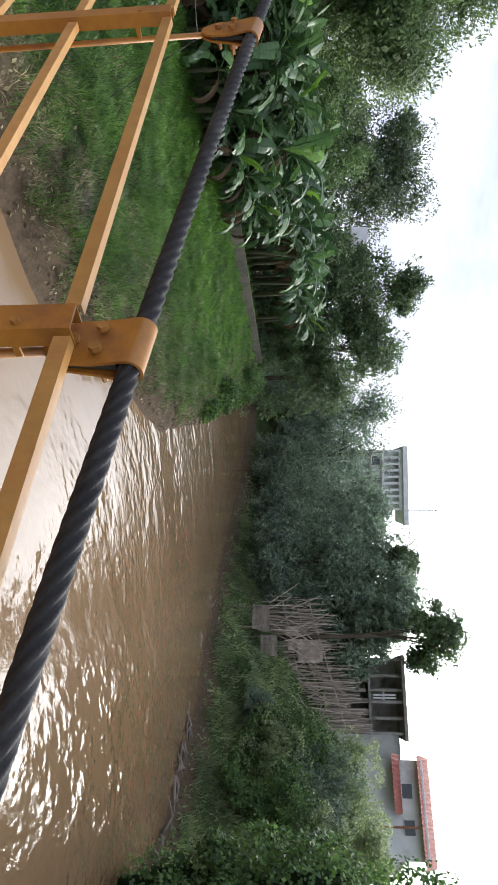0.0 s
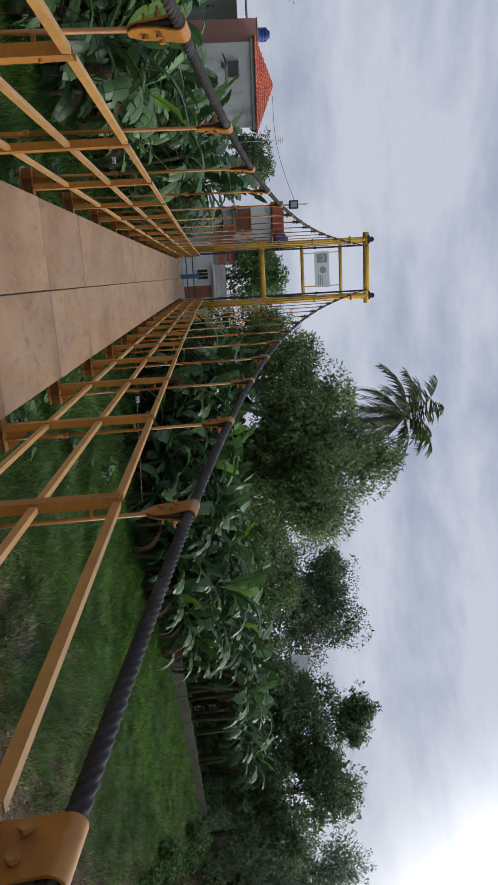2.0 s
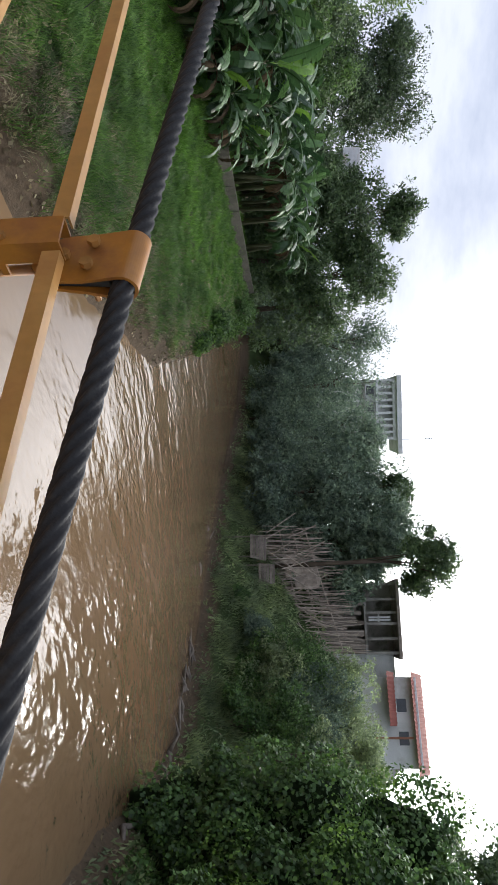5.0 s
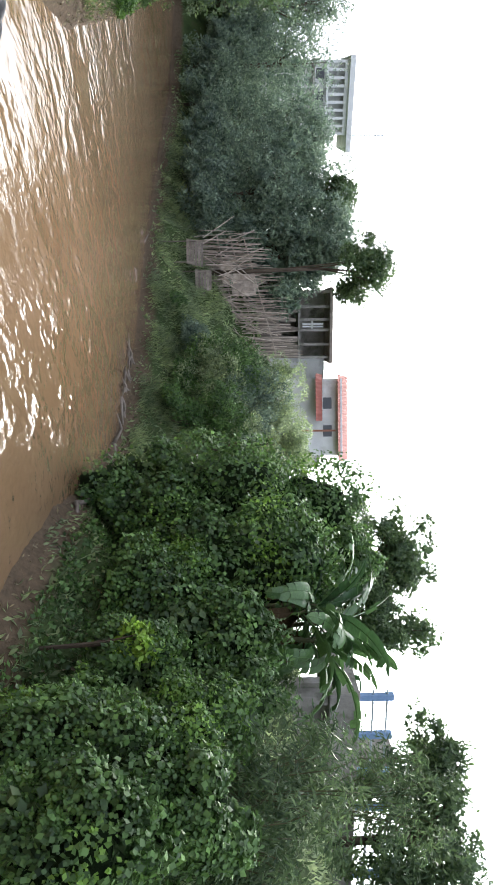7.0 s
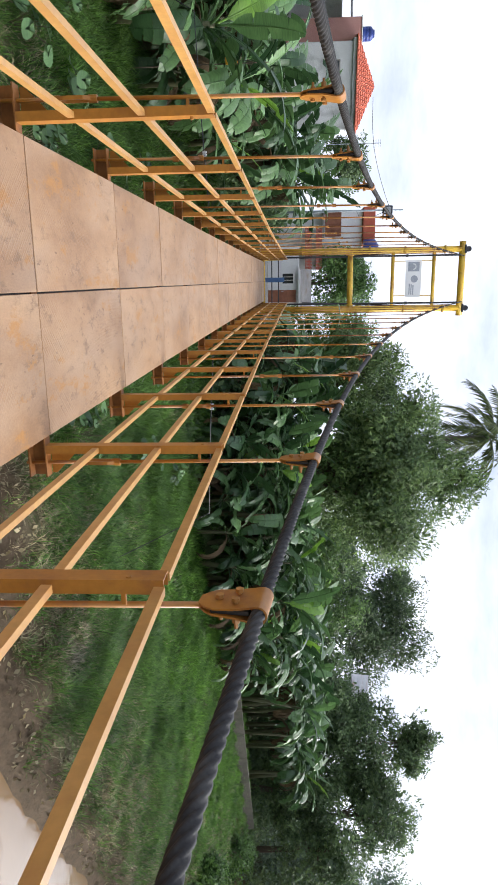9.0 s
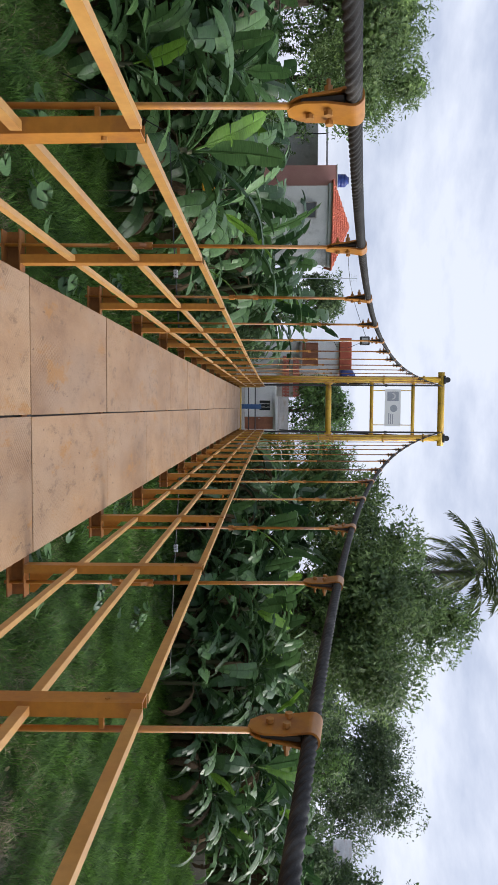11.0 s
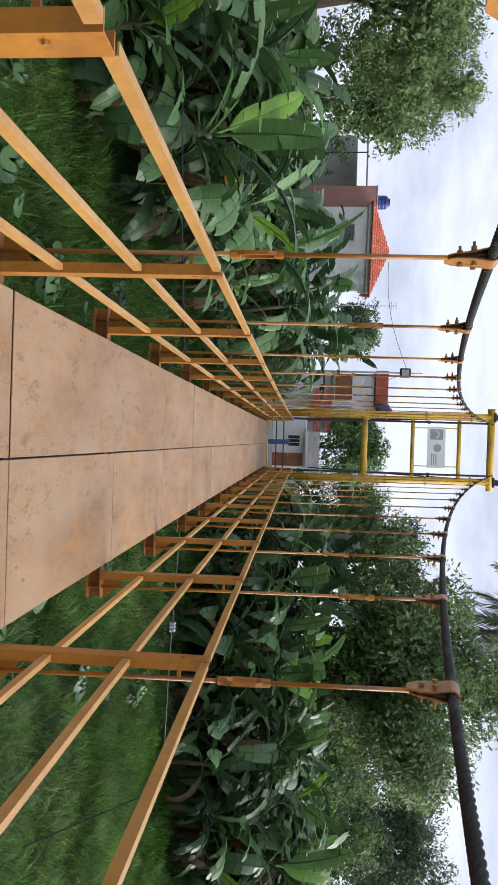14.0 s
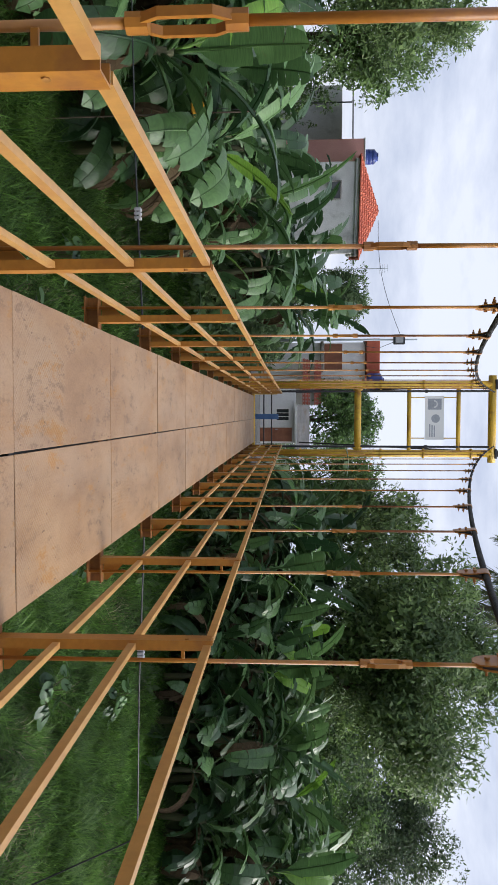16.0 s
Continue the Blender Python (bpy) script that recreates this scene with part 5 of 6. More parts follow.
def grow_grass():
    rng = np.random.default_rng(12)
    m = 60000
    tx, ty = rng.uniform(-15, 36, m), rng.uniform(2.5, 34, m)
    far = np.hypot(tx, ty + 3)
    d = shore_distance(tx, ty, NEAR_SHORE)
    land = ty > np.interp(tx, NEAR_SHORE[:, 0], NEAR_SHORE[:, 1])
    ok = land & (d > 0.45) & (d < 17) & (rng.random(m) < np.clip(17 / far, 0.35, 1)) & (rng.random(m) < np.clip((d - 0.2) / 1.8, 0.35, 1))
    tx, ty = tx[ok], ty[ok]
    per = 30
    m = len(tx)
    size = rng.uniform(0.55, 1.25, m)
    a, r = rng.uniform(0, 2 * np.pi, (m, per)), rng.random((m, per)) ** 0.7 * 0.19 * size[:, None]
    x, y = (tx[:, None] + r * np.cos(a)).ravel(), (ty[:, None] + r * np.sin(a)).ravel()
    size = np.repeat(size, per)
    n = len(x)
    d = shore_distance(x, y, NEAR_SHORE)
    patch = np.sin(x * 0.9 + 1.7 * np.sin(y * 0.55)) + np.sin(y * 1.15 + 1.3 * np.sin(x * 0.7)) + 0.3 * rng.normal(size=n)
    p = np.stack([x, y, ground_height(x, y) - 0.03], 1)
    dry = (np.repeat(rng.random(m), per) < np.clip(0.95 - d * 0.17, 0.02, 1) * 0.6) | ((patch < -1.5) & (rng.random(n) < 0.2))
    tall = ~dry & (patch > 0.2)
    low = ~dry & ~tall
    # grass near the wall gets a brighter copy of the blade colour, as if sunlit
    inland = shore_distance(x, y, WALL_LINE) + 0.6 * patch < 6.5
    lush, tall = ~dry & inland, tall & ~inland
    low = low & ~inland
    tagged(part("grass", blades("grass", p[tall], rng, 0.2, 0.5, 0.008, 1.5, a.ravel()[tall], size[tall]), GRASS), "long uncut green grass in tufts on the river flat", "grass", kind="stuff")
    tagged(part("grass", blades("grass", p[low], rng, 0.12, 0.36, 0.008, 1.5, a.ravel()[low], size[low]), GRASS), "shorter green grass on the river flat", "grass", kind="stuff")
    tagged(part("grass", blades("grass", p[lush], rng, 0.14, 0.36, 0.0095, 1.3, a.ravel()[lush], size[lush]), GRASS_BRIGHT), "fresh bright green grass, painted sunlit, before a low wall", "grass", kind="stuff")
    tagged(part("dry_grass", blades("dry_grass", p[dry], rng, 0.08, 0.32, 0.007, 1.7, a.ravel()[dry], size[dry]), DRY), "dry straw-coloured grass and litter by the water", "grass", kind="stuff")
    # litter of dead leaves on the muddy edge
    m = 70000
    x, y = rng.uniform(-12, 30, m), rng.uniform(2.5, 24, m)
    d = shore_distance(x, y, NEAR_SHORE)
    k = (y > np.interp(x, NEAR_SHORE[:, 0], NEAR_SHORE[:, 1])) & (d > 0.15) & (d < 5.5) & (rng.random(m) < 0.95 - d * 0.15) & (np.sin(x * 2.3 + y) + np.sin(y * 2.9 - x * 0.6) + rng.normal(size=m) * 0.6 > d * 0.45 - 1.5)
    p = np.stack([x, y, ground_height(x, y) + 0.03], 1)[k]
    tagged(part("leaf_litter", leaf_cloud("leaf_litter", p, 0.12, rng, None, 0.0, 0.6), DRY), "dead leaves and straw on the muddy bank", "leaf litter", kind="stuff")
    # far bank: rough growth over the slope
    m = 130000
    x, y = rng.uniform(8, 62, m), rng.uniform(-24, 40, m)
    d = shore_distance(x, y, FAR_SHORE)
    k = (y < np.interp(x, FAR_SHORE[:, 0], FAR_SHORE[:, 1])) & (d > 0.25) & (d < 14)
    p = np.stack([x, y, ground_height(x, y)], 1)[k]
    tagged(part("bank_growth", leaf_cloud("bank_growth", p, 0.26, rng, np.array((0, 0, 0.9)), 0.0, 0.35), WEED), "rough weeds and creepers over the far bank", "weeds", kind="stuff")
    m = 70000
    x, y = rng.uniform(10, 60, m), rng.uniform(-16, 36, m)
    d = shore_distance(x, y, FAR_SHORE)
    k = (y < np.interp(x, FAR_SHORE[:, 0], FAR_SHORE[:, 1])) & (d < np.where(x < 24, 3.2, 1.7))
    p = np.stack([x, y, ground_height(x, y) + 0.02], 1)[k]
    tagged(part("bank_litter", leaf_cloud("bank_litter", p, 0.17, rng, None, -0.2, 0.3), DRY), "dry stalks and litter at the water's edge", "leaf litter", kind="stuff")
    m = 260000
    x, y = rng.uniform(24, 50, m), rng.uniform(-15, 26, m)
    d = shore_distance(x, y, FAR_SHORE)
    k = (y < np.interp(x, FAR_SHORE[:, 0], FAR_SHORE[:, 1])) & (d > 0.5) & (d < 4.6) & (np.sin(x * 1.3 + y * 0.8) + np.sin(y * 1.7) + rng.normal(size=m) * 0.5 > -0.7)
    p = np.stack([x, y, ground_height(x, y) - 0.03], 1)[k]
    q = len(p)
    tagged(part("bank_weeds", blades("bank_weeds", p, rng, 0.25, 0.85, 0.022, 1.4, rng.uniform(0, 6.28, q), rng.uniform(0.6, 1.2, q)), WEED), "fresh green weeds along the far waterline", "weeds", kind="stuff")
    m = 32000
    x, y = rng.uniform(9, 25, m), rng.uniform(-16, -3, m)
    d = shore_distance(x, y, FAR_SHORE)
    k = (y < np.interp(x, FAR_SHORE[:, 0], FAR_SHORE[:, 1])) & (d > 0.6) & (d < 4.5)
    p = np.stack([x, y, ground_height(x, y) + 0.25 * rng.random(m)], 1)[k]
    tagged(part("bank_creepers", leaf_cloud("bank_creepers", p, 0.16, rng, np.repeat(np.array([[0.1, 0.3, 0.9]]), len(p), 0), 0.1, 0.7, face=0.6), LEAF_VINE), "low creepers spreading over the muddy shore", "weeds", kind="stuff")
    # undergrowth in the shade of the banana plants
    m = 110000
    x, y = rng.uniform(-17, 36, m), rng.uniform(4, 42, m)
    d = shore_distance(x, y, NEAR_SHORE)
    k = (y > np.interp(x, NEAR_SHORE[:, 0], NEAR_SHORE[:, 1])) & (d > 12) & (np.abs(x) > 1.9)
    k &= ~((np.abs(x) < 3.0) & (y > 26))
    p = np.stack([x, y, ground_height(x, y) + rng.random(m) * 1.1 * (d > 14.5)], 1)[k]
    tagged(part("undergrowth", leaf_cloud("undergrowth", p, 0.3, rng, np.array((0, 0, 0.5)), 0.0, 0.5), LEAF_DARK), "dark leafy undergrowth below banana plants", "undergrowth", kind="stuff")


grow_grass()


# ---- houses, walls and small things ----
def window(parent, x, z, w, h, y, depth=0.08, bars=0, frame_mat=WHITE, pane_mat=GLASS_DARK, name="window"):
    """A framed window on the front (towards -Y) of a house."""
    s = Solid()
    t = 0.05
    s.box(x - w / 2 - t, x - w / 2, y - depth, y, z - h / 2 - t, z + h / 2 + t)
    s.box(x + w / 2, x + w / 2 + t, y - depth, y, z - h / 2 - t, z + h / 2 + t)
    s.box(x - w / 2, x + w / 2, y - depth, y, z + h / 2, z + h / 2 + t)
    s.box(x - w / 2, x + w / 2, y - depth, y, z - h / 2 - t, z - h / 2)
    f = part(name, s, frame_mat, parent)
    for i in range(bars):
        b = x - w / 2 + w * (i + 1) / (bars + 1)
        part("bar", Solid().box(b - 0.015, b + 0.015, y - depth * 0.7, y, z - h / 2, z + h / 2), frame_mat, f)
    part("pane", Solid().box(x - w / 2, x + w / 2, y - 0.02, y - 0.008, z - h / 2, z + h / 2), pane_mat, f)


def hip_roof(w0, w1, d0, d1, z, h, over=0.3, mat=TILE, course=0.26):
    """Four slopes built of stepped tile courses with raised rolls."""
    s = Solid()
    x0, x1, y0, y1 = w0 - over, w1 + over, d0 - over, d1 + over
    run = min(x1 - x0, y1 - y0) / 2
    n = max(3, int(run / course))
    for i in range(n):
        f0, f1 = i / n, (i + 1) / n
        a, b = run * f0, run * f1 + 0.03
        za, zb = z + h * f0 + 0.03, z + h * f1
        lo = [(x0 + a, y0 + a, za), (x1 - a, y0 + a, za), (x1 - a, y1 - a, za), (x0 + a, y1 - a, za)]
        hi = [(x0 + b, y0 + b, zb), (x1 - b, y0 + b, zb), (x1 - b, y1 - b, zb), (x0 + b, y1 - b, zb)]
        dn = [(p[0], p[1], p[2] - 0.045) for p in lo]
        s.add(dn + lo + hi, [(0, 1, 5, 4), (1, 2, 6, 5), (2, 3, 7, 6), (3, 0, 4, 7), (4, 5, 9, 8), (5, 6, 10, 9), (6, 7, 11, 10), (7, 4, 8, 11)])
        k = int((x1 - x0 - 2 * a) / 0.22)
        for j in range(k):
            x = x0 + a + 0.11 + j * 0.22
            if x < x0 + b or x > x1 - b:
                continue
            s.add([(x - 0.05, y0 + a, za + 0.002), (x, y0 + a, za + 0.045), (x + 0.05, y0 + a, za + 0.002), (x - 0.05, y0 + b, zb), (x, y0 + b, zb + 0.03), (x + 0.05, y0 + b, zb)],
                  [(0, 1, 4, 3), (1, 2, 5, 4), (0, 2, 1)])
    return s


def sheet_roof(x0, x1, y0, y1, z0, z1, pitch=0.16, amp=0.022, thick=0.012):
    """Corrugated sheet that falls from y1 (z1) to y0 (z0)."""
    n = int((x1 - x0) / pitch) * 4
    top = []
    for i in range(n + 1):
        x = x0 + (x1 - x0) * i / n
        dz = amp * math.sin(i * math.pi / 2)
        top.append((x, dz))
    s = Solid()
    v = []
    for x, dz in top:
        v += [(x, y0, z0 + dz), (x, y1, z1 + dz), (x, y0, z0 + dz - thick), (x, y1, z1 + dz - thick)]
    f = []
    for i in range(n):
        a, b = i * 4, i * 4 + 4
        f += [(a, b, b + 1, a + 1), (a + 2, a + 3, b + 3, b + 2), (a, a + 2, b + 2, b), (a + 1, b + 1, b + 3, a + 3)]
    return s.add(v, f)


def left_house():
    h = thing("house", "grey rendered house with a red clay tile hip roof", "house", (-9.80, 32.57, 0.05), 13)
    wall = Solid().box(-2.25, 1.9, 0, 4.6, -0.4, 4.75, 0.02)
    part("wall", wall, PLASTER, h)
    part("cornice", Solid().box(-2.38, 2.03, -0.12, 4.72, 4.62, 4.82, 0.02), PLASTER, h, "grey concrete eaves band")
    part("roof", hip_roof(-2.25, 1.9, 0, 4.6, 4.83, 1.2), TILE, h)
    window(h, -1.0, 3.65, 0.75, 0.55, -0.003, frame_mat=CONCRETE, name="window")
    p = thing("annex", "salmon pink painted rooftop annex of a house", "annex", (-12.75, 32.9, 0))
    part("wall", Solid().box(-0.62, 0.62, 0, 2.2, -0.3, 5.15, 0.02), PINK, p)
    part("coping", Solid().box(-0.66, 0.66, -0.04, 2.24, 5.15, 5.2, 0.01), WHITE, p)
    t = thing("water_tank", "dark blue plastic water tank on a roof", "water tank", (-12.75, 33.6, 5.2))
    rows = []
    for z, r in ((0, 0.33), (0.05, 0.35), (0.16, 0.35), (0.18, 0.335), (0.2, 0.35), (0.36, 0.35), (0.38, 0.335), (0.4, 0.35), (0.5, 0.34), (0.6, 0.22), (0.63, 0.2)):
        rows.append([(r * math.cos(a), r * math.sin(a), z) for a in [2 * math.pi * k / 20 for k in range(20)]])
    part("tank_body", Solid().loft(rows), TANK, t, smooth=True)
    part("lid", Solid().tube([(0, 0, 0.63), (0, 0, 0.68)], 0.19, 16), TANK, t)
    c = thing("canopy", "dark corrugated canopy on thin steel posts", "canopy", (-15.0, 32.4, 0))
    part("sheet", sheet_roof(-1.7, 1.6, 0, 3.0, 4.55, 4.85), DARK_STEEL, c)
    for x in (-1.5, 0.1):
        part("post", Solid().tube([(x, 0.1, -0.3), (x, 0.1, 4.52)], 0.035, 8), DARK_STEEL, c)
    back = thing("garden_wall", "pale rendered wall behind a canopy", "wall", (-15.0, 35.6, 0))
    part("wall", Solid().box(-2.2, 1.6, 0, 0.2, -0.3, 4.3, 0.02), PLASTER, back)


def white_house():
    h = thing("white_house", "white two-storey house with red roof strip and brown shutters", "house", (-2.9, 42.2, 0))
    part("wall", Solid().box(-1.75, 1.9, 0, 5, -0.3, 6.35, 0.02), WHITE, h)
    part("roof", Solid().box(-1.95, 0.5, -0.35, 5.2, 6.38, 7.2, 0.03), TILE, h, "red tiled roof front")
    part("balcony_slab", Solid().box(-1.8, 0.1, -0.7, 0, 3.55, 3.72, 0.02), CONCRETE, h)
    window(h, -0.85, 4.35, 1.5, 1.0, -0.003, bars=3, frame_mat=BROWN_DOOR, pane_mat=BROWN_DOOR, name="shutter")
    rail = Solid()
    for i in range(14):
        x = 0.35 + i * 0.11
        rail.box(x - 0.02, x + 0.02, -0.1, -0.02, 3.4, 4.9)
    part("screen", rail, WHITE, h, "white vertical slats")
    t = thing("water_tank", "dark blue plastic water tank beside a roof", "water tank", (-2.15, 41.6, 6.38))
    part("tank_body", Solid().tube([(0, 0, 0), (0, 0, 0.1), (0, 0, 0.8), (0, 0, 0.95)], [0.5, 0.55, 0.55, 0.3], 18), TANK, t, smooth=True)
    part("lid", Solid().tube([(0, 0, 0.95), (0, 0, 1.02)], 0.26, 14), TANK, t)
    for i, (x, z, w) in enumerate(((-2.0, 2.35, 2.6), (-2.0, 3.05, 2.6))):
        p = thing("tiled_roof", "small terracotta tiled lean-to roof", "roof", (x, 37.6 + i, 0))
        s = Solid()
        for r in range(5):
            s.box(-w / 2, w / 2, r * 0.2, r * 0.2 + 0.24, z + r * 0.09, z + r * 0.09 + 0.045)
            for k in range(int(w / 0.2)):
                xx = -w / 2 + 0.1 + k * 0.2
                s.box(xx - 0.05, xx + 0.05, r * 0.2, r * 0.2 + 0.23, z + r * 0.09 + 0.045, z + r * 0.09 + 0.075)
        part("tiles", s, TILE_OLD, p)
        part("bearer", Solid().box(-w / 2, w / 2, 0.9, 1.0, 0, z + 0.36), PLASTER, p)
    k = thing("kiosk", "white painted kiosk with brown door and grey sheet roof", "kiosk", (0.0, 36.4, 0))
    part("wall", Solid().box(-2.1, 1.4, 0, 1.15, -0.2, 1.95, 0.02), WHITE, k)
    part("roof", sheet_roof(-0.7, 1.7, -0.35, 1.5, 2.0, 2.75, 0.24, 0.006), SHEET_OLD, k)
    part("fascia", Solid().box(-0.75, 1.7, -0.4, -0.35, 1.9, 2.03), WHITE, k)
    d = part("door", Solid().box(0.55, 1.3, -0.03, -0.003, 0.0, 1.75, 0.005), BROWN_DOOR, k)
    part("handle", Solid().box(0.62, 0.66, -0.06, -0.03, 0.85, 0.98), SHEET, d)
    window(k, -0.15, 1.25, 0.6, 0.65, -0.003, bars=2)


def barrier():
    b = thing("gate_barrier", "steel bar barrier with a blue centre post", "barrier", (0.0, 31.2, 0))
    for z in (0.42, 0.78):
        part("bar", Solid().tube([(-1.15, 0, z), (1.35, 0, z)], 0.03, 8), DARK_STEEL, b)
    part("post", Solid().box(-0.2, 0.05, -0.06, 0.06, -0.05, 1.1, 0.015), BLUE, b, "blue painted post")
    for x in (-1.2, 1.4):
        part("side_post", Solid().box(x - 0.1, x + 0.1, -0.1, 0.1, -0.05, 1.05, 0.02), TOWER, b)
    g = thing("wire_fence", "white wire fence panel beyond the tower", "fence", (1.75, 32.2, 0))
    for i in range(9):
        part("picket", Solid().tube([(-0.5 + i * 0.125, 0, 0), (-0.5 + i * 0.125, 0, 1.5)], 0.014, 6), WHITE, g)
    for z in (0.3, 0.9, 1.42):
        part("wire_rail", Solid().tube([(-0.55, 0, z), (0.55, 0, z)], 0.014, 6), WHITE, g)
    road = Solid().box(-2.3, 2.3, 27.9, 60, -0.06, 0.015)
    tagged(part("road", road, ROAD), "grey concrete lane leading off the bridge", "road", kind="structure")
    ab = Solid().box(-1.9, 1.9, 26.9, 28.0, -2.6, 0.0, 0.03)
    tagged(part("abutment", ab, CONCRETE), "weathered concrete bridge abutment under the tower", "abutment", kind="structure")


def lamp_post():
    x, y = -3.5, 30.3
    z0 = ground_z(x, y) - 0.1
    l = thing("street_lamp", "thin galvanised pole with a black square floodlight", "street lamp", (x, y, z0))
    part("pole", Solid().tube([(0, 0, 0), (0, 0, 4.2), (0, 0, 7.25 - z0)], [0.07, 0.055, 0.035], 10), POLE, l, smooth=True)
    z = 6.45 - z0
    box = part("lamp_head", Solid().box(-0.22, 0.22, -0.16, 0.02, z - 0.25, z + 0.25, 0.03), DARK_STEEL, l, "black floodlight")
    part("lens", Solid().box(-0.15, 0.15, -0.17, -0.158, z - 0.17, z + 0.17), SHEET, box)
    arm = Solid().tube([(0, 0, z - 1.6), (0.3, -0.05, z - 1.45), (0.38, -0.05, z - 0.9), (0.1, -0.1, z - 0.2)], 0.012, 6)
    part("cord", arm, DARK_STEEL, l)
    w = Solid()
    a, b = Vector((x, y, 6.6)), Vector((-9.5, 33.0, 5.85))
    pts = [a.lerp(b, i / 12) - Vector((0, 0, 0.35 * math.sin(math.pi * i / 12))) for i in range(13)]
    w.tube(pts, 0.012, 5)
    tagged(part("power_cable", w, DARK_STEEL), "thin black overhead cable to a house", "cable")
    an = thing("roof_aerial", "thin television aerial mast beside a house", "aerial", (-7.3, 33.4, 0))
    part("mast", Solid().tube([(0, 0, -0.2), (0, 0, 6.4)], 0.02, 6), POLE, an)
    e = Solid()
    for i in range(4):
        e.tube([(-0.25 + 0.02 * i, 0, 6.0 + 0.12 * i), (0.25 - 0.02 * i, 0, 6.0 + 0.12 * i)], 0.008, 4)
    part("elements", e, POLE, an)


def far_building():
    """White building with a balcony grille, above the wood."""
    a = Vector((58.35, 40.0, 0))
    b = Vector((62.4, 34.5, 0))
    mid, d = (a + b) / 2, (b - a)
    h = thing("balcony_house", "pale grey building with a columned balcony front", "house", (mid.x, mid.y, 0), math.degrees(math.atan2(d.y, d.x)))
    w = d.length / 2
    part("wall", Solid().box(-w, w, 0.9, 6, 2, 13.4, 0.03), PLASTER, h)
    part("floor_slab", Solid().box(-w - 0.1, w + 0.1, -0.1, 0.9, 9.75, 10.0, 0.02), CONCRETE, h)
    part("roof", Solid().box(-w - 0.35, w + 1.6, -0.5, 6.3, 13.4, 13.95, 0.03), WHITE, h, "flat roof slab")
    part("beam", Solid().box(-w, w, 0, 0.3, 11.15, 11.4, 0.02), WHITE, h)
    part("top_beam", Solid().box(-w, w, 0, 0.3, 13.0, 13.4, 0.02), WHITE, h)
    n = 9
    for i in range(n + 1):
        x = -w + 0.15 + (2 * w - 0.3) * i / n
        part("column", Solid().box(x - 0.13, x + 0.13, 0, 0.28, 11.4, 13.0, 0.01), WHITE, h)
    for i in range(4):
        x = -w + 0.2 + i * 1.1
        part("lower_column", Solid().box(x - 0.1, x + 0.1, 0, 0.25, 6.0, 9.75, 0.01), WHITE, h)
    for i in range(3):
        window(h, -w + 1.2 + i * 2.1, 10.6, 1.0, 0.9, 0.897)
    away(h, 1.28)
    m = thing("aerial_mast", "grey aerial mast with cross bars on a roof", "aerial", (b.x, b.y, 13.95))
    part("mast", Solid().tube([(0, 0, 0), (0, 0, 3.4)], 0.05, 6), POLE, m)
    e = Solid()
    for i in range(5):
        e.tube([(-0.5, 0.3 - 0.1 * i, 1.4 + 0.4 * i), (0.5, -0.3 + 0.1 * i, 1.4 + 0.4 * i)], 0.025, 4)
    part("crossbars", e, POLE, m)
    away(m, 1.28)
    r = thing("far_roof", "pale house with a grey sheet roof among trees", "house", (34.4, 43.6, 0), -35)
    part("wall", Solid().box(-1.5, 1.5, 0, 3, 0, 6.6, 0.02), PLASTER, r)
    g = Solid().add([(-1.8, -0.4, 6.6), (1.8, -0.4, 6.6), (1.8, 3.4, 6.6), (-1.8, 3.4, 6.6), (-1.8, 1.5, 8.2), (1.8, 1.5, 8.2)], [(0, 1, 5, 4), (2, 3, 4, 5), (0, 4, 3), (1, 2, 5), (3, 2, 1, 0)])
    part("roof", g, SHEET, r)


def away(ob, k):
    """Moves a far thing out from the bridge, with its size."""
    c = Vector((0.0, -7.1, 1.66))
    ob.matrix_world = Matrix.Translation(c) @ Matrix.Diagonal((k, k, k, 1)) @ Matrix.Translation(-c) @ ob.matrix_world


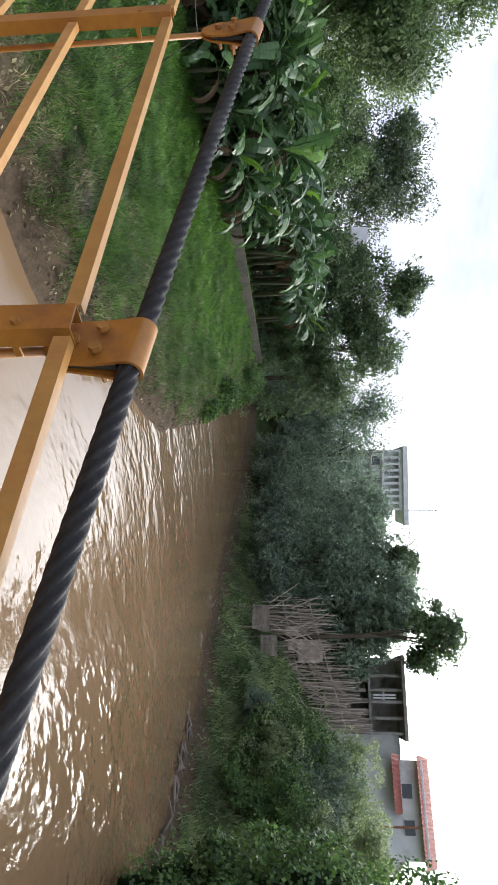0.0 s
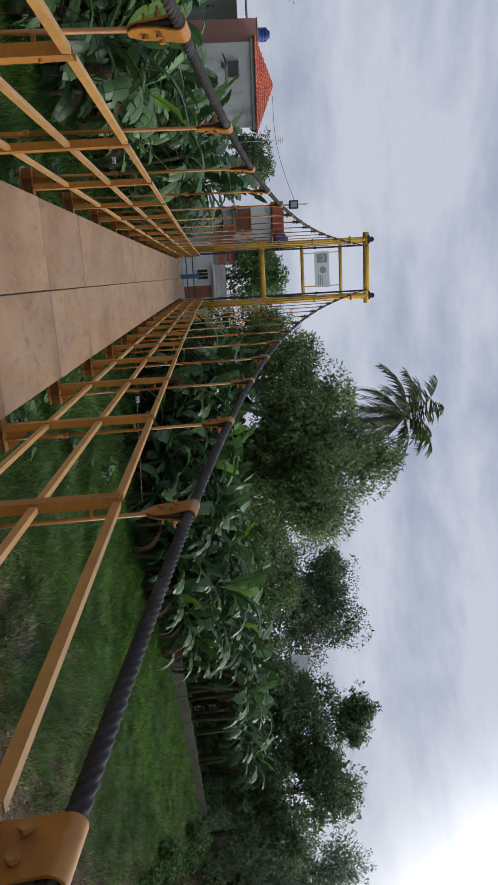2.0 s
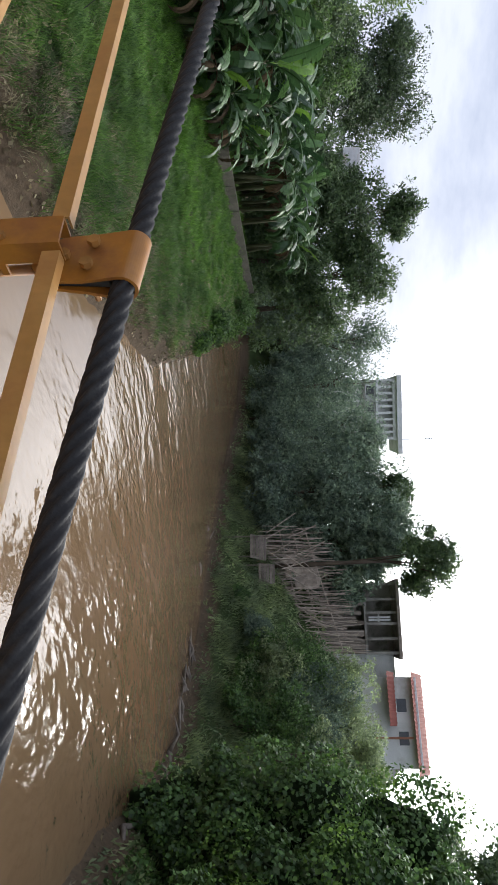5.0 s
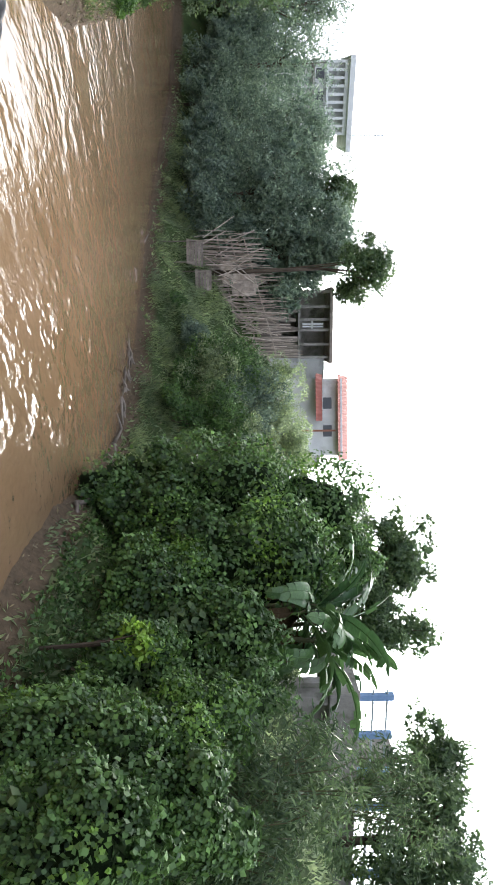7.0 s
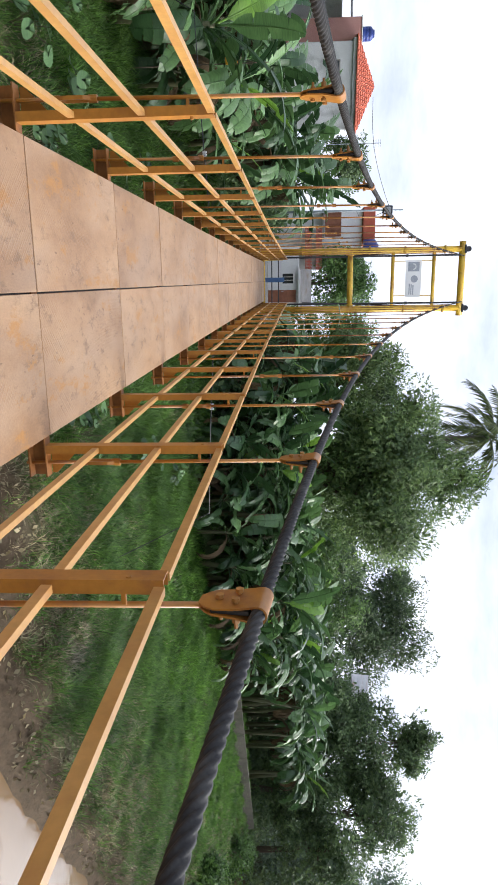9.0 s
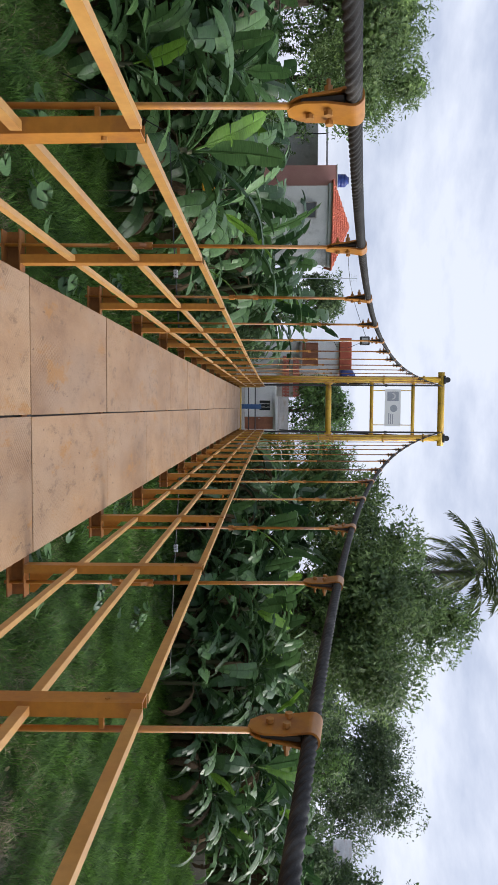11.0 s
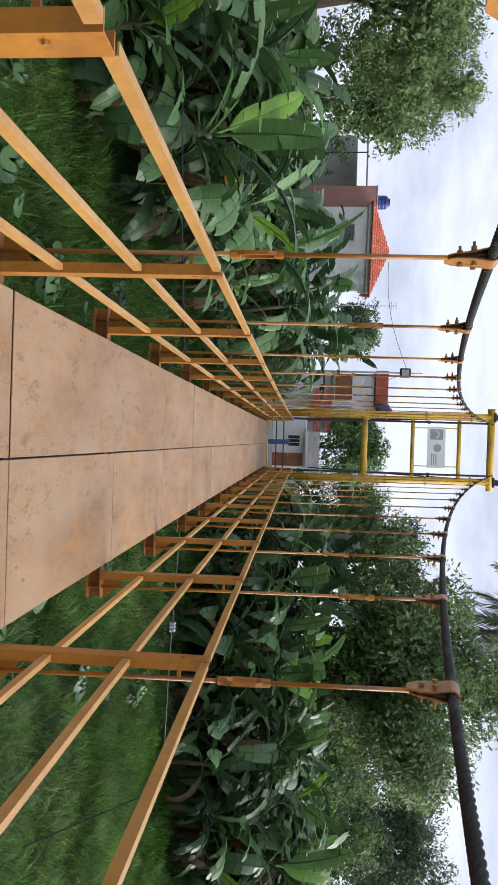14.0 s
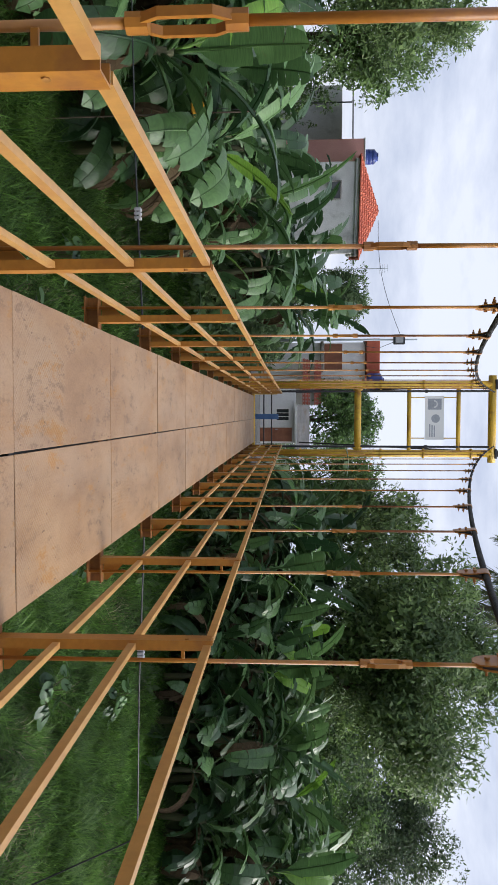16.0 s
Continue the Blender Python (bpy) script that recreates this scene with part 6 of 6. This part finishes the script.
def bank_shacks():
    rng = random.Random(8)
    # open two-storey frame
    a, b = Vector((41.9, 9.5, 0)), Vector((43.4, 5.2, 0))
    mid, d = (a + b) / 2, b - a
    w = d.length / 2
    rz = math.degrees(math.atan2(d.y, d.x))
    s = thing("open_shelter", "unfinished grey concrete shelter with an open front", "shelter", (mid.x, mid.y, 0), rz)
    zg = 3.2
    part("back_wall", Solid().box(-w, w, 2.4, 2.55, zg, 8.1), CONCRETE, s)
    part("floor_slab", Solid().box(-w, w, 0, 2.6, 6.0, 6.15, 0.01), CONCRETE, s)
    part("roof", Solid().box(-w - 0.2, w + 0.3, -0.3, 2.8, 8.1, 8.32, 0.02), WOOD, s)
    for i in range(15):
        x = -w + 2 * w * i / 15
        part("wall_board", Solid().box(x, x + 2 * w / 15 * rng.uniform(0.7, 0.97), 0.1, 0.14 + rng.uniform(0, 0.05), zg, 6.0 - rng.choice((0, 0, 0.15, 0.5, 1.1))), WOOD, s)
    for x in (-w + 0.08, -1.2, -0.35, 0.35, 1.3, w - 0.1):
        part("pillar", Solid().box(x - 0.09, x + 0.09, 0, 0.18, 6.15, 8.1, 0.01), CONCRETE, s)
    for x in (-0.05, 0.12):
        part("shutter_board", Solid().box(x - 0.05, x + 0.05, 0.02, 0.06, 6.3, 7.7), WHITE, s)
    part("sill", Solid().box(-0.3, 0.3, 0.02, 0.1, 6.9, 7.0), WHITE, s)
    away(s, 1.15)
    # pale wall with sheet roof
    p = thing("pale_hut", "pale rendered hut with rust streaked sheet roof", "hut", (44.55, 4.4, 0), rz)
    part("wall", Solid().box(-1.25, 1.25, 0, 2.5, 3, 7.9, 0.02), PLASTER, p)
    part("roof", sheet_roof(-1.45, 1.45, -0.3, 2.8, 7.92, 8.4), SHEET, p)
    part("door", Solid().box(0.5, 1.1, -0.03, -0.003, 5.4, 7.2), WOOD, p, "grey board door")
    away(p, 1.15)
    # house with red roof
    a, b = Vector((50.4, 5.9, 0)), Vector((51.6, -0.9, 0))
    mid, d = (a + b) / 2, b - a
    w = d.length / 2
    h = thing("red_roof_house", "cream house with a long red sheet roof", "house", (mid.x, mid.y, 0), math.degrees(math.atan2(d.y, d.x)))
    part("wall", Solid().box(-w + 0.3, w - 0.5, 0.3, 4, 3, 10.2, 0.02), WHITE, h)
    part("roof", sheet_roof(-w, w, -0.4, 2.6, 9.75, 11.0, 0.3, 0.03), TILE_OLD, h)
    part("lower_roof", sheet_roof(-w, 0.2, -1.4, 0.2, 7.9, 8.6, 0.3, 0.03), TILE_OLD, h)
    window(h, -1.2, 9.0, 0.9, 0.7, 0.297)
    window(h, 1.0, 9.0, 0.9, 0.7, 0.297)
    part("veranda_post", Solid().box(0.9, 1.05, -0.2, -0.05, 4, 9.6), BROWN_DOOR, h)
    g = thing("grey_hut", "low grey hut with a gable sheet roof", "hut", (48.0, -0.3, 0), rz)
    part("wall", Solid().box(-1.3, 1.3, 0, 2.2, 4, 7.4, 0.02), PLASTER, g)
    gr = Solid().add([(-1.5, -0.3, 7.3), (1.5, -0.3, 7.3), (1.5, 2.5, 7.3), (-1.5, 2.5, 7.3), (0, -0.3, 8.4), (0, 2.5, 8.4)], [(0, 4, 5, 3), (1, 2, 5, 4), (0, 1, 4), (3, 5, 2), (3, 2, 1, 0)])
    part("roof", gr, SHEET, g)
    away(g, 1.12)
    # bamboo fence on the slope
    f = thing("bamboo_fence", "tall ragged fence of weathered grey bamboo poles", "fence")
    A, B = Vector((37.9, 11.2, 0)), Vector((40.4, 4.6, 0))
    n = 150
    for i in range(n):
        t = i / (n - 1)
        q = A.lerp(B, t) + Vector((rng.uniform(-0.35, 0.35), rng.uniform(-0.1, 0.1), 0))
        zb = -0.7 + 1.6 * t
        top = 3.4 + 2.1 * t + rng.uniform(-0.9, 0.6)
        if rng.random() < 0.15:
            top -= rng.uniform(0.5, 1.8)
        r = rng.uniform(0.018, 0.036)
        ln = (rng.uniform(-0.3, 0.3), rng.uniform(-0.4, 0.4))
        part("pole", Solid().tube([(q.x, q.y, zb), (q.x + ln[0], q.y + ln[1], max(zb + 1, top))], [r, r * 0.7], 5), BAMBOO, f)
    for z0, z1 in ((0.7, 2.2), (1.5, 3.2), (2.3, 4.3)):
        part("cross_pole", Solid().tube([tuple(A + Vector((-0.3, 0, z0))), tuple(B + Vector((-0.3, 0, z1)))], 0.035, 6), BAMBOO, f)
    for i in range(46):
        t = rng.random()
        q = A.lerp(B, t)
        z = 0.2 + 1.6 * t + rng.uniform(-0.6, 1.6)
        lean = rng.uniform(-1.9, 1.9)
        part("brace", Solid().tube([(q.x - rng.uniform(0.4, 1.3), q.y + rng.uniform(-0.3, 0.3), z - 0.4), (q.x - 0.3, q.y + lean, z + rng.uniform(0.8, 2.0))], rng.uniform(0.02, 0.038), 5), BAMBOO, f)
    for i in range(7):
        t = rng.uniform(0.05, 0.6)
        q = A.lerp(B, t)
        z = 0.9 + 2.2 * t + rng.uniform(-0.4, 0.7)
        w, h = rng.uniform(0.25, 0.5), rng.uniform(0.35, 0.7)
        o = part("mat", Solid().box(-0.02, 0.02, -w, w, -h, h, 0.004), BAMBOO, f, "woven bamboo mat panel")
        o.matrix_basis = pose(q.x - 0.32, q.y, z, rng.uniform(-12, 12), 0, rz - 90)
    away(f, 1.15)
    # board platforms below the fence
    for (x, y, z, w, dd) in ((37.6, 10.1, -1.1, 1.5, 1.2), (38.0, 8.6, -0.6, 1.2, 1.2), (38.4, 7.2, -1.0, 1.5, 1.1)):
        p = thing("board_platform", "small collapsed platform of grey boards on stakes", "platform", (x, y, 0), rz + rng.uniform(-22, 22))
        for i in range(6):
            yy = -dd / 2 + dd * i / 9
            part("board", Solid().box(-w / 2, w / 2, yy, yy + 0.05, z + 0.16 * i, z + 0.145 + 0.16 * i), WOOD, p)
        for sx in (-1, 1):
            for sy in (-1, 1):
                part("stake", Solid().tube([(sx * w * 0.42, sy * dd * 0.4, -2.6), (sx * w * 0.42, sy * dd * 0.4, z + 0.55)], 0.04, 6), WOOD, p)
        away(p, 1.13)


def hill_house():
    h = thing("hill_house", "small weathered grey house among far trees", "house", (6.7, 50.5, 0), -8)
    part("wall", Solid().box(-1.3, 1.3, 0, 3, -0.5, 6.7, 0.02), CONCRETE, h)
    part("roof", sheet_roof(-1.6, 1.6, -0.5, 3.3, 6.75, 7.5), SHEET_OLD, h)
    window(h, 0.2, 6.0, 0.8, 0.6, -0.003, frame_mat=WOOD)


def road_bridge():
    """Stained concrete retaining structure with a blue railing, up the bank."""
    A, B = Vector((26.6, -12.9, 0)), Vector((31.2, -23.0, 0))
    d = B - A
    L = d.length
    rz = math.degrees(math.atan2(d.y, d.x))
    t = thing("concrete_embankment", "stained concrete retaining wall with ribs and a top slab", "retaining wall", (A.x, A.y, 0), rz)
    part("slab", Solid().box(0, L, -0.25, 3.5, 5.2, 6.4, 0.04), CONCRETE, t)
    part("wall", Solid().box(0, L, 0.5, 0.9, -0.5, 5.2), CONCRETE, t)
    for i in range(7):
        x = 0.4 + i * (L - 0.8) / 6
        part("rib", Solid().box(x - 0.2, x + 0.2, -0.1, 0.5, -0.5, 5.2, 0.03), CONCRETE, t)
    part("ledge", Solid().box(0, L, -0.15, 0.5, 2.4, 2.8, 0.03), CONCRETE, t)
    r = thing("blue_railing", "faded blue posts with thin pale pipe rails", "railing", (A.x, A.y, 6.4), rz)
    for i in range(7):
        x = 0.3 + i * (L - 0.6) / 6
        part("post", Solid().box(x - 0.13, x + 0.13, -0.12, 0.12, 0, 1.35, 0.02), BLUE_PALE, r)
    for z in (0.55, 1.1):
        part("pipe", Solid().tube([(0, 0, z), (L, 0, z)], 0.04, 8), POLE, r)
    s = thing("sheet_roof_shed", "small shed with a pale corrugated roof", "shed", (30.9, -20.6, 0), rz)
    part("wall", Solid().box(-1.2, 1.2, 4.2, 6, 6.4, 9.4, 0.02), CONCRETE, s)
    part("roof", sheet_roof(-1.5, 1.5, 3.8, 6.4, 9.5, 10.3), SHEET, s)


def low_wall():
    A, M, B = Vector((15.6, 20.0, 0)), Vector((23.4, 24.2, 0)), Vector((36.6, 31.6, 0))
    w = thing("low_wall", "low mossy concrete wall along the banana grove", "wall")
    for p, q in ((A, M), (M, B)):
        d = (q - p)
        nrm = Vector((-d.y, d.x, 0)).normalized() * 0.09
        L = d.length
        for i in range(int(L / 2.6)):
            a, b = p + d * (i / int(L / 2.6)), p + d * ((i + 0.985) / int(L / 2.6))
            s = Solid()
            za, zt = -2.6, -0.92 - 0.006 * (a.x - 15)
            ring = [a - nrm, b - nrm, b + nrm, a + nrm]
            s.loft([[(v.x, v.y, za) for v in ring], [(v.x, v.y, zt) for v in ring]])
            part("panel", s, MOSSY, w)


def weeds():
    """Broad-leaved weeds in the grass beside the bridge."""
    rng = random.Random(17)
    lf = Solid()
    pts = []
    for i in range(9):
        a = -math.pi * 0.85 + 2 * math.pi * 0.85 * i / 8
        pts.append((0.16 + 0.17 * math.cos(a), 0.15 * math.sin(a), 0.02 * math.cos(2 * a)))
    lf.add([(0, 0, 0), (0.2, 0, -0.02)] + pts, [(1, i + 2, i + 3) for i in range(8)] + [(0, 1, 2), (0, 10, 1)])
    me = lf.mesh("leaf", True)
    me.materials.append(BLADE)
    spots = [(1.7, 5.0), (2.3, 6.2), (1.9, 7.4), (3.0, 7.0), (2.1, 8.6), (-2.4, 6.0), (-3.6, 7.2), (-2.6, 8.6), (-5.0, 7.6), (-4.2, 5.8), (-1.8, 9.8), (4.4, 11), (2.4, 12.5), (-3.0, 12), (6.0, 14.5), (1.8, 10.5)]
    for x, y in spots:
        z0 = ground_z(x, y)
        t = thing("broadleaf_weed", "low weed with large round green leaves", "weed", (x, y, z0), rng.uniform(0, 360), group="broadleaf weeds")
        k = rng.randint(7, 11)
        tops = []
        for i in range(k):
            a, rr, h = rng.uniform(0, 6.28), rng.uniform(0.05, 0.42), rng.uniform(0.3, 0.75)
            tops.append((rr * math.cos(a), rr * math.sin(a), h, math.degrees(a)))
            part("stalk", Solid().tube([(0, 0, 0), (rr * 0.5 * math.cos(a), rr * 0.5 * math.sin(a), h * 0.7), tops[-1][:3]], [0.012, 0.01, 0.006], 4), STEM, t)
        for x1, y1, h, a in tops:
            o = part("leaf", me, BLADE, t)
            sc = rng.uniform(0.6, 1.15)
            o.matrix_basis = pose(x1, y1, h, rng.uniform(-20, 20), rng.uniform(5, 40), a) @ Matrix.Diagonal((sc, sc, sc, 1))


def small_things():
    x, y = -5.2, 11.4
    c = thing("jerry_can", "orange-yellow plastic container hung among banana stems", "container", (x, y, 0.1), 25)
    b = Solid().box(-0.09, 0.09, -0.06, 0.06, -0.14, 0.12, 0.025)
    part("container_body", b, PLASTIC, c)
    part("cap", Solid().tube([(0.04, 0, 0.12), (0.04, 0, 0.16)], 0.025, 10), PLASTIC, c)
    part("cord", Solid().tube([(0, 0, 0.12), (0.05, 0.02, 0.8)], 0.004, 4), DARK_STEEL, c)
    part("stake", Solid().tube([(0.1, 0.1, ground_z(x, y) - 0.4), (0.07, 0.03, 0.9)], 0.014, 6), BARK, c)
    # driftwood on the far bank
    rng = random.Random(3)
    for x, y in ((34.2, 2.2), (32.6, 0.2), (33.4, 0.9), (35.0, 3.6), (36.6, 7.5), (38.8, 11.5), (30.0, -2.6), (22.5, -5.8), (27.2, -4.4)):
        z = ground_z(x, y) + 0.05
        s = Solid()
        for i in range(4):
            a = rng.uniform(0, 6.28)
            L = rng.uniform(1.0, 2.4)
            p = [Vector((0, 0, 0.05)), Vector((math.cos(a) * L * 0.5, math.sin(a) * L * 0.5, rng.uniform(0.1, 0.4))), Vector((math.cos(a + 0.4) * L, math.sin(a + 0.4) * L, rng.uniform(0, 0.5)))]
            s.tube(p, [0.11, 0.075, 0.02], 6)
        ob = part("driftwood", s, WOOD, smooth=True)
        ob.location = (x, y, z)
        tagged(ob, "tangle of grey driftwood branches at the waterline", "driftwood", group="driftwood")


left_house()
white_house()
barrier()
lamp_post()
far_building()
bank_shacks()
hill_house()
road_bridge()
low_wall()
weeds()
small_things()
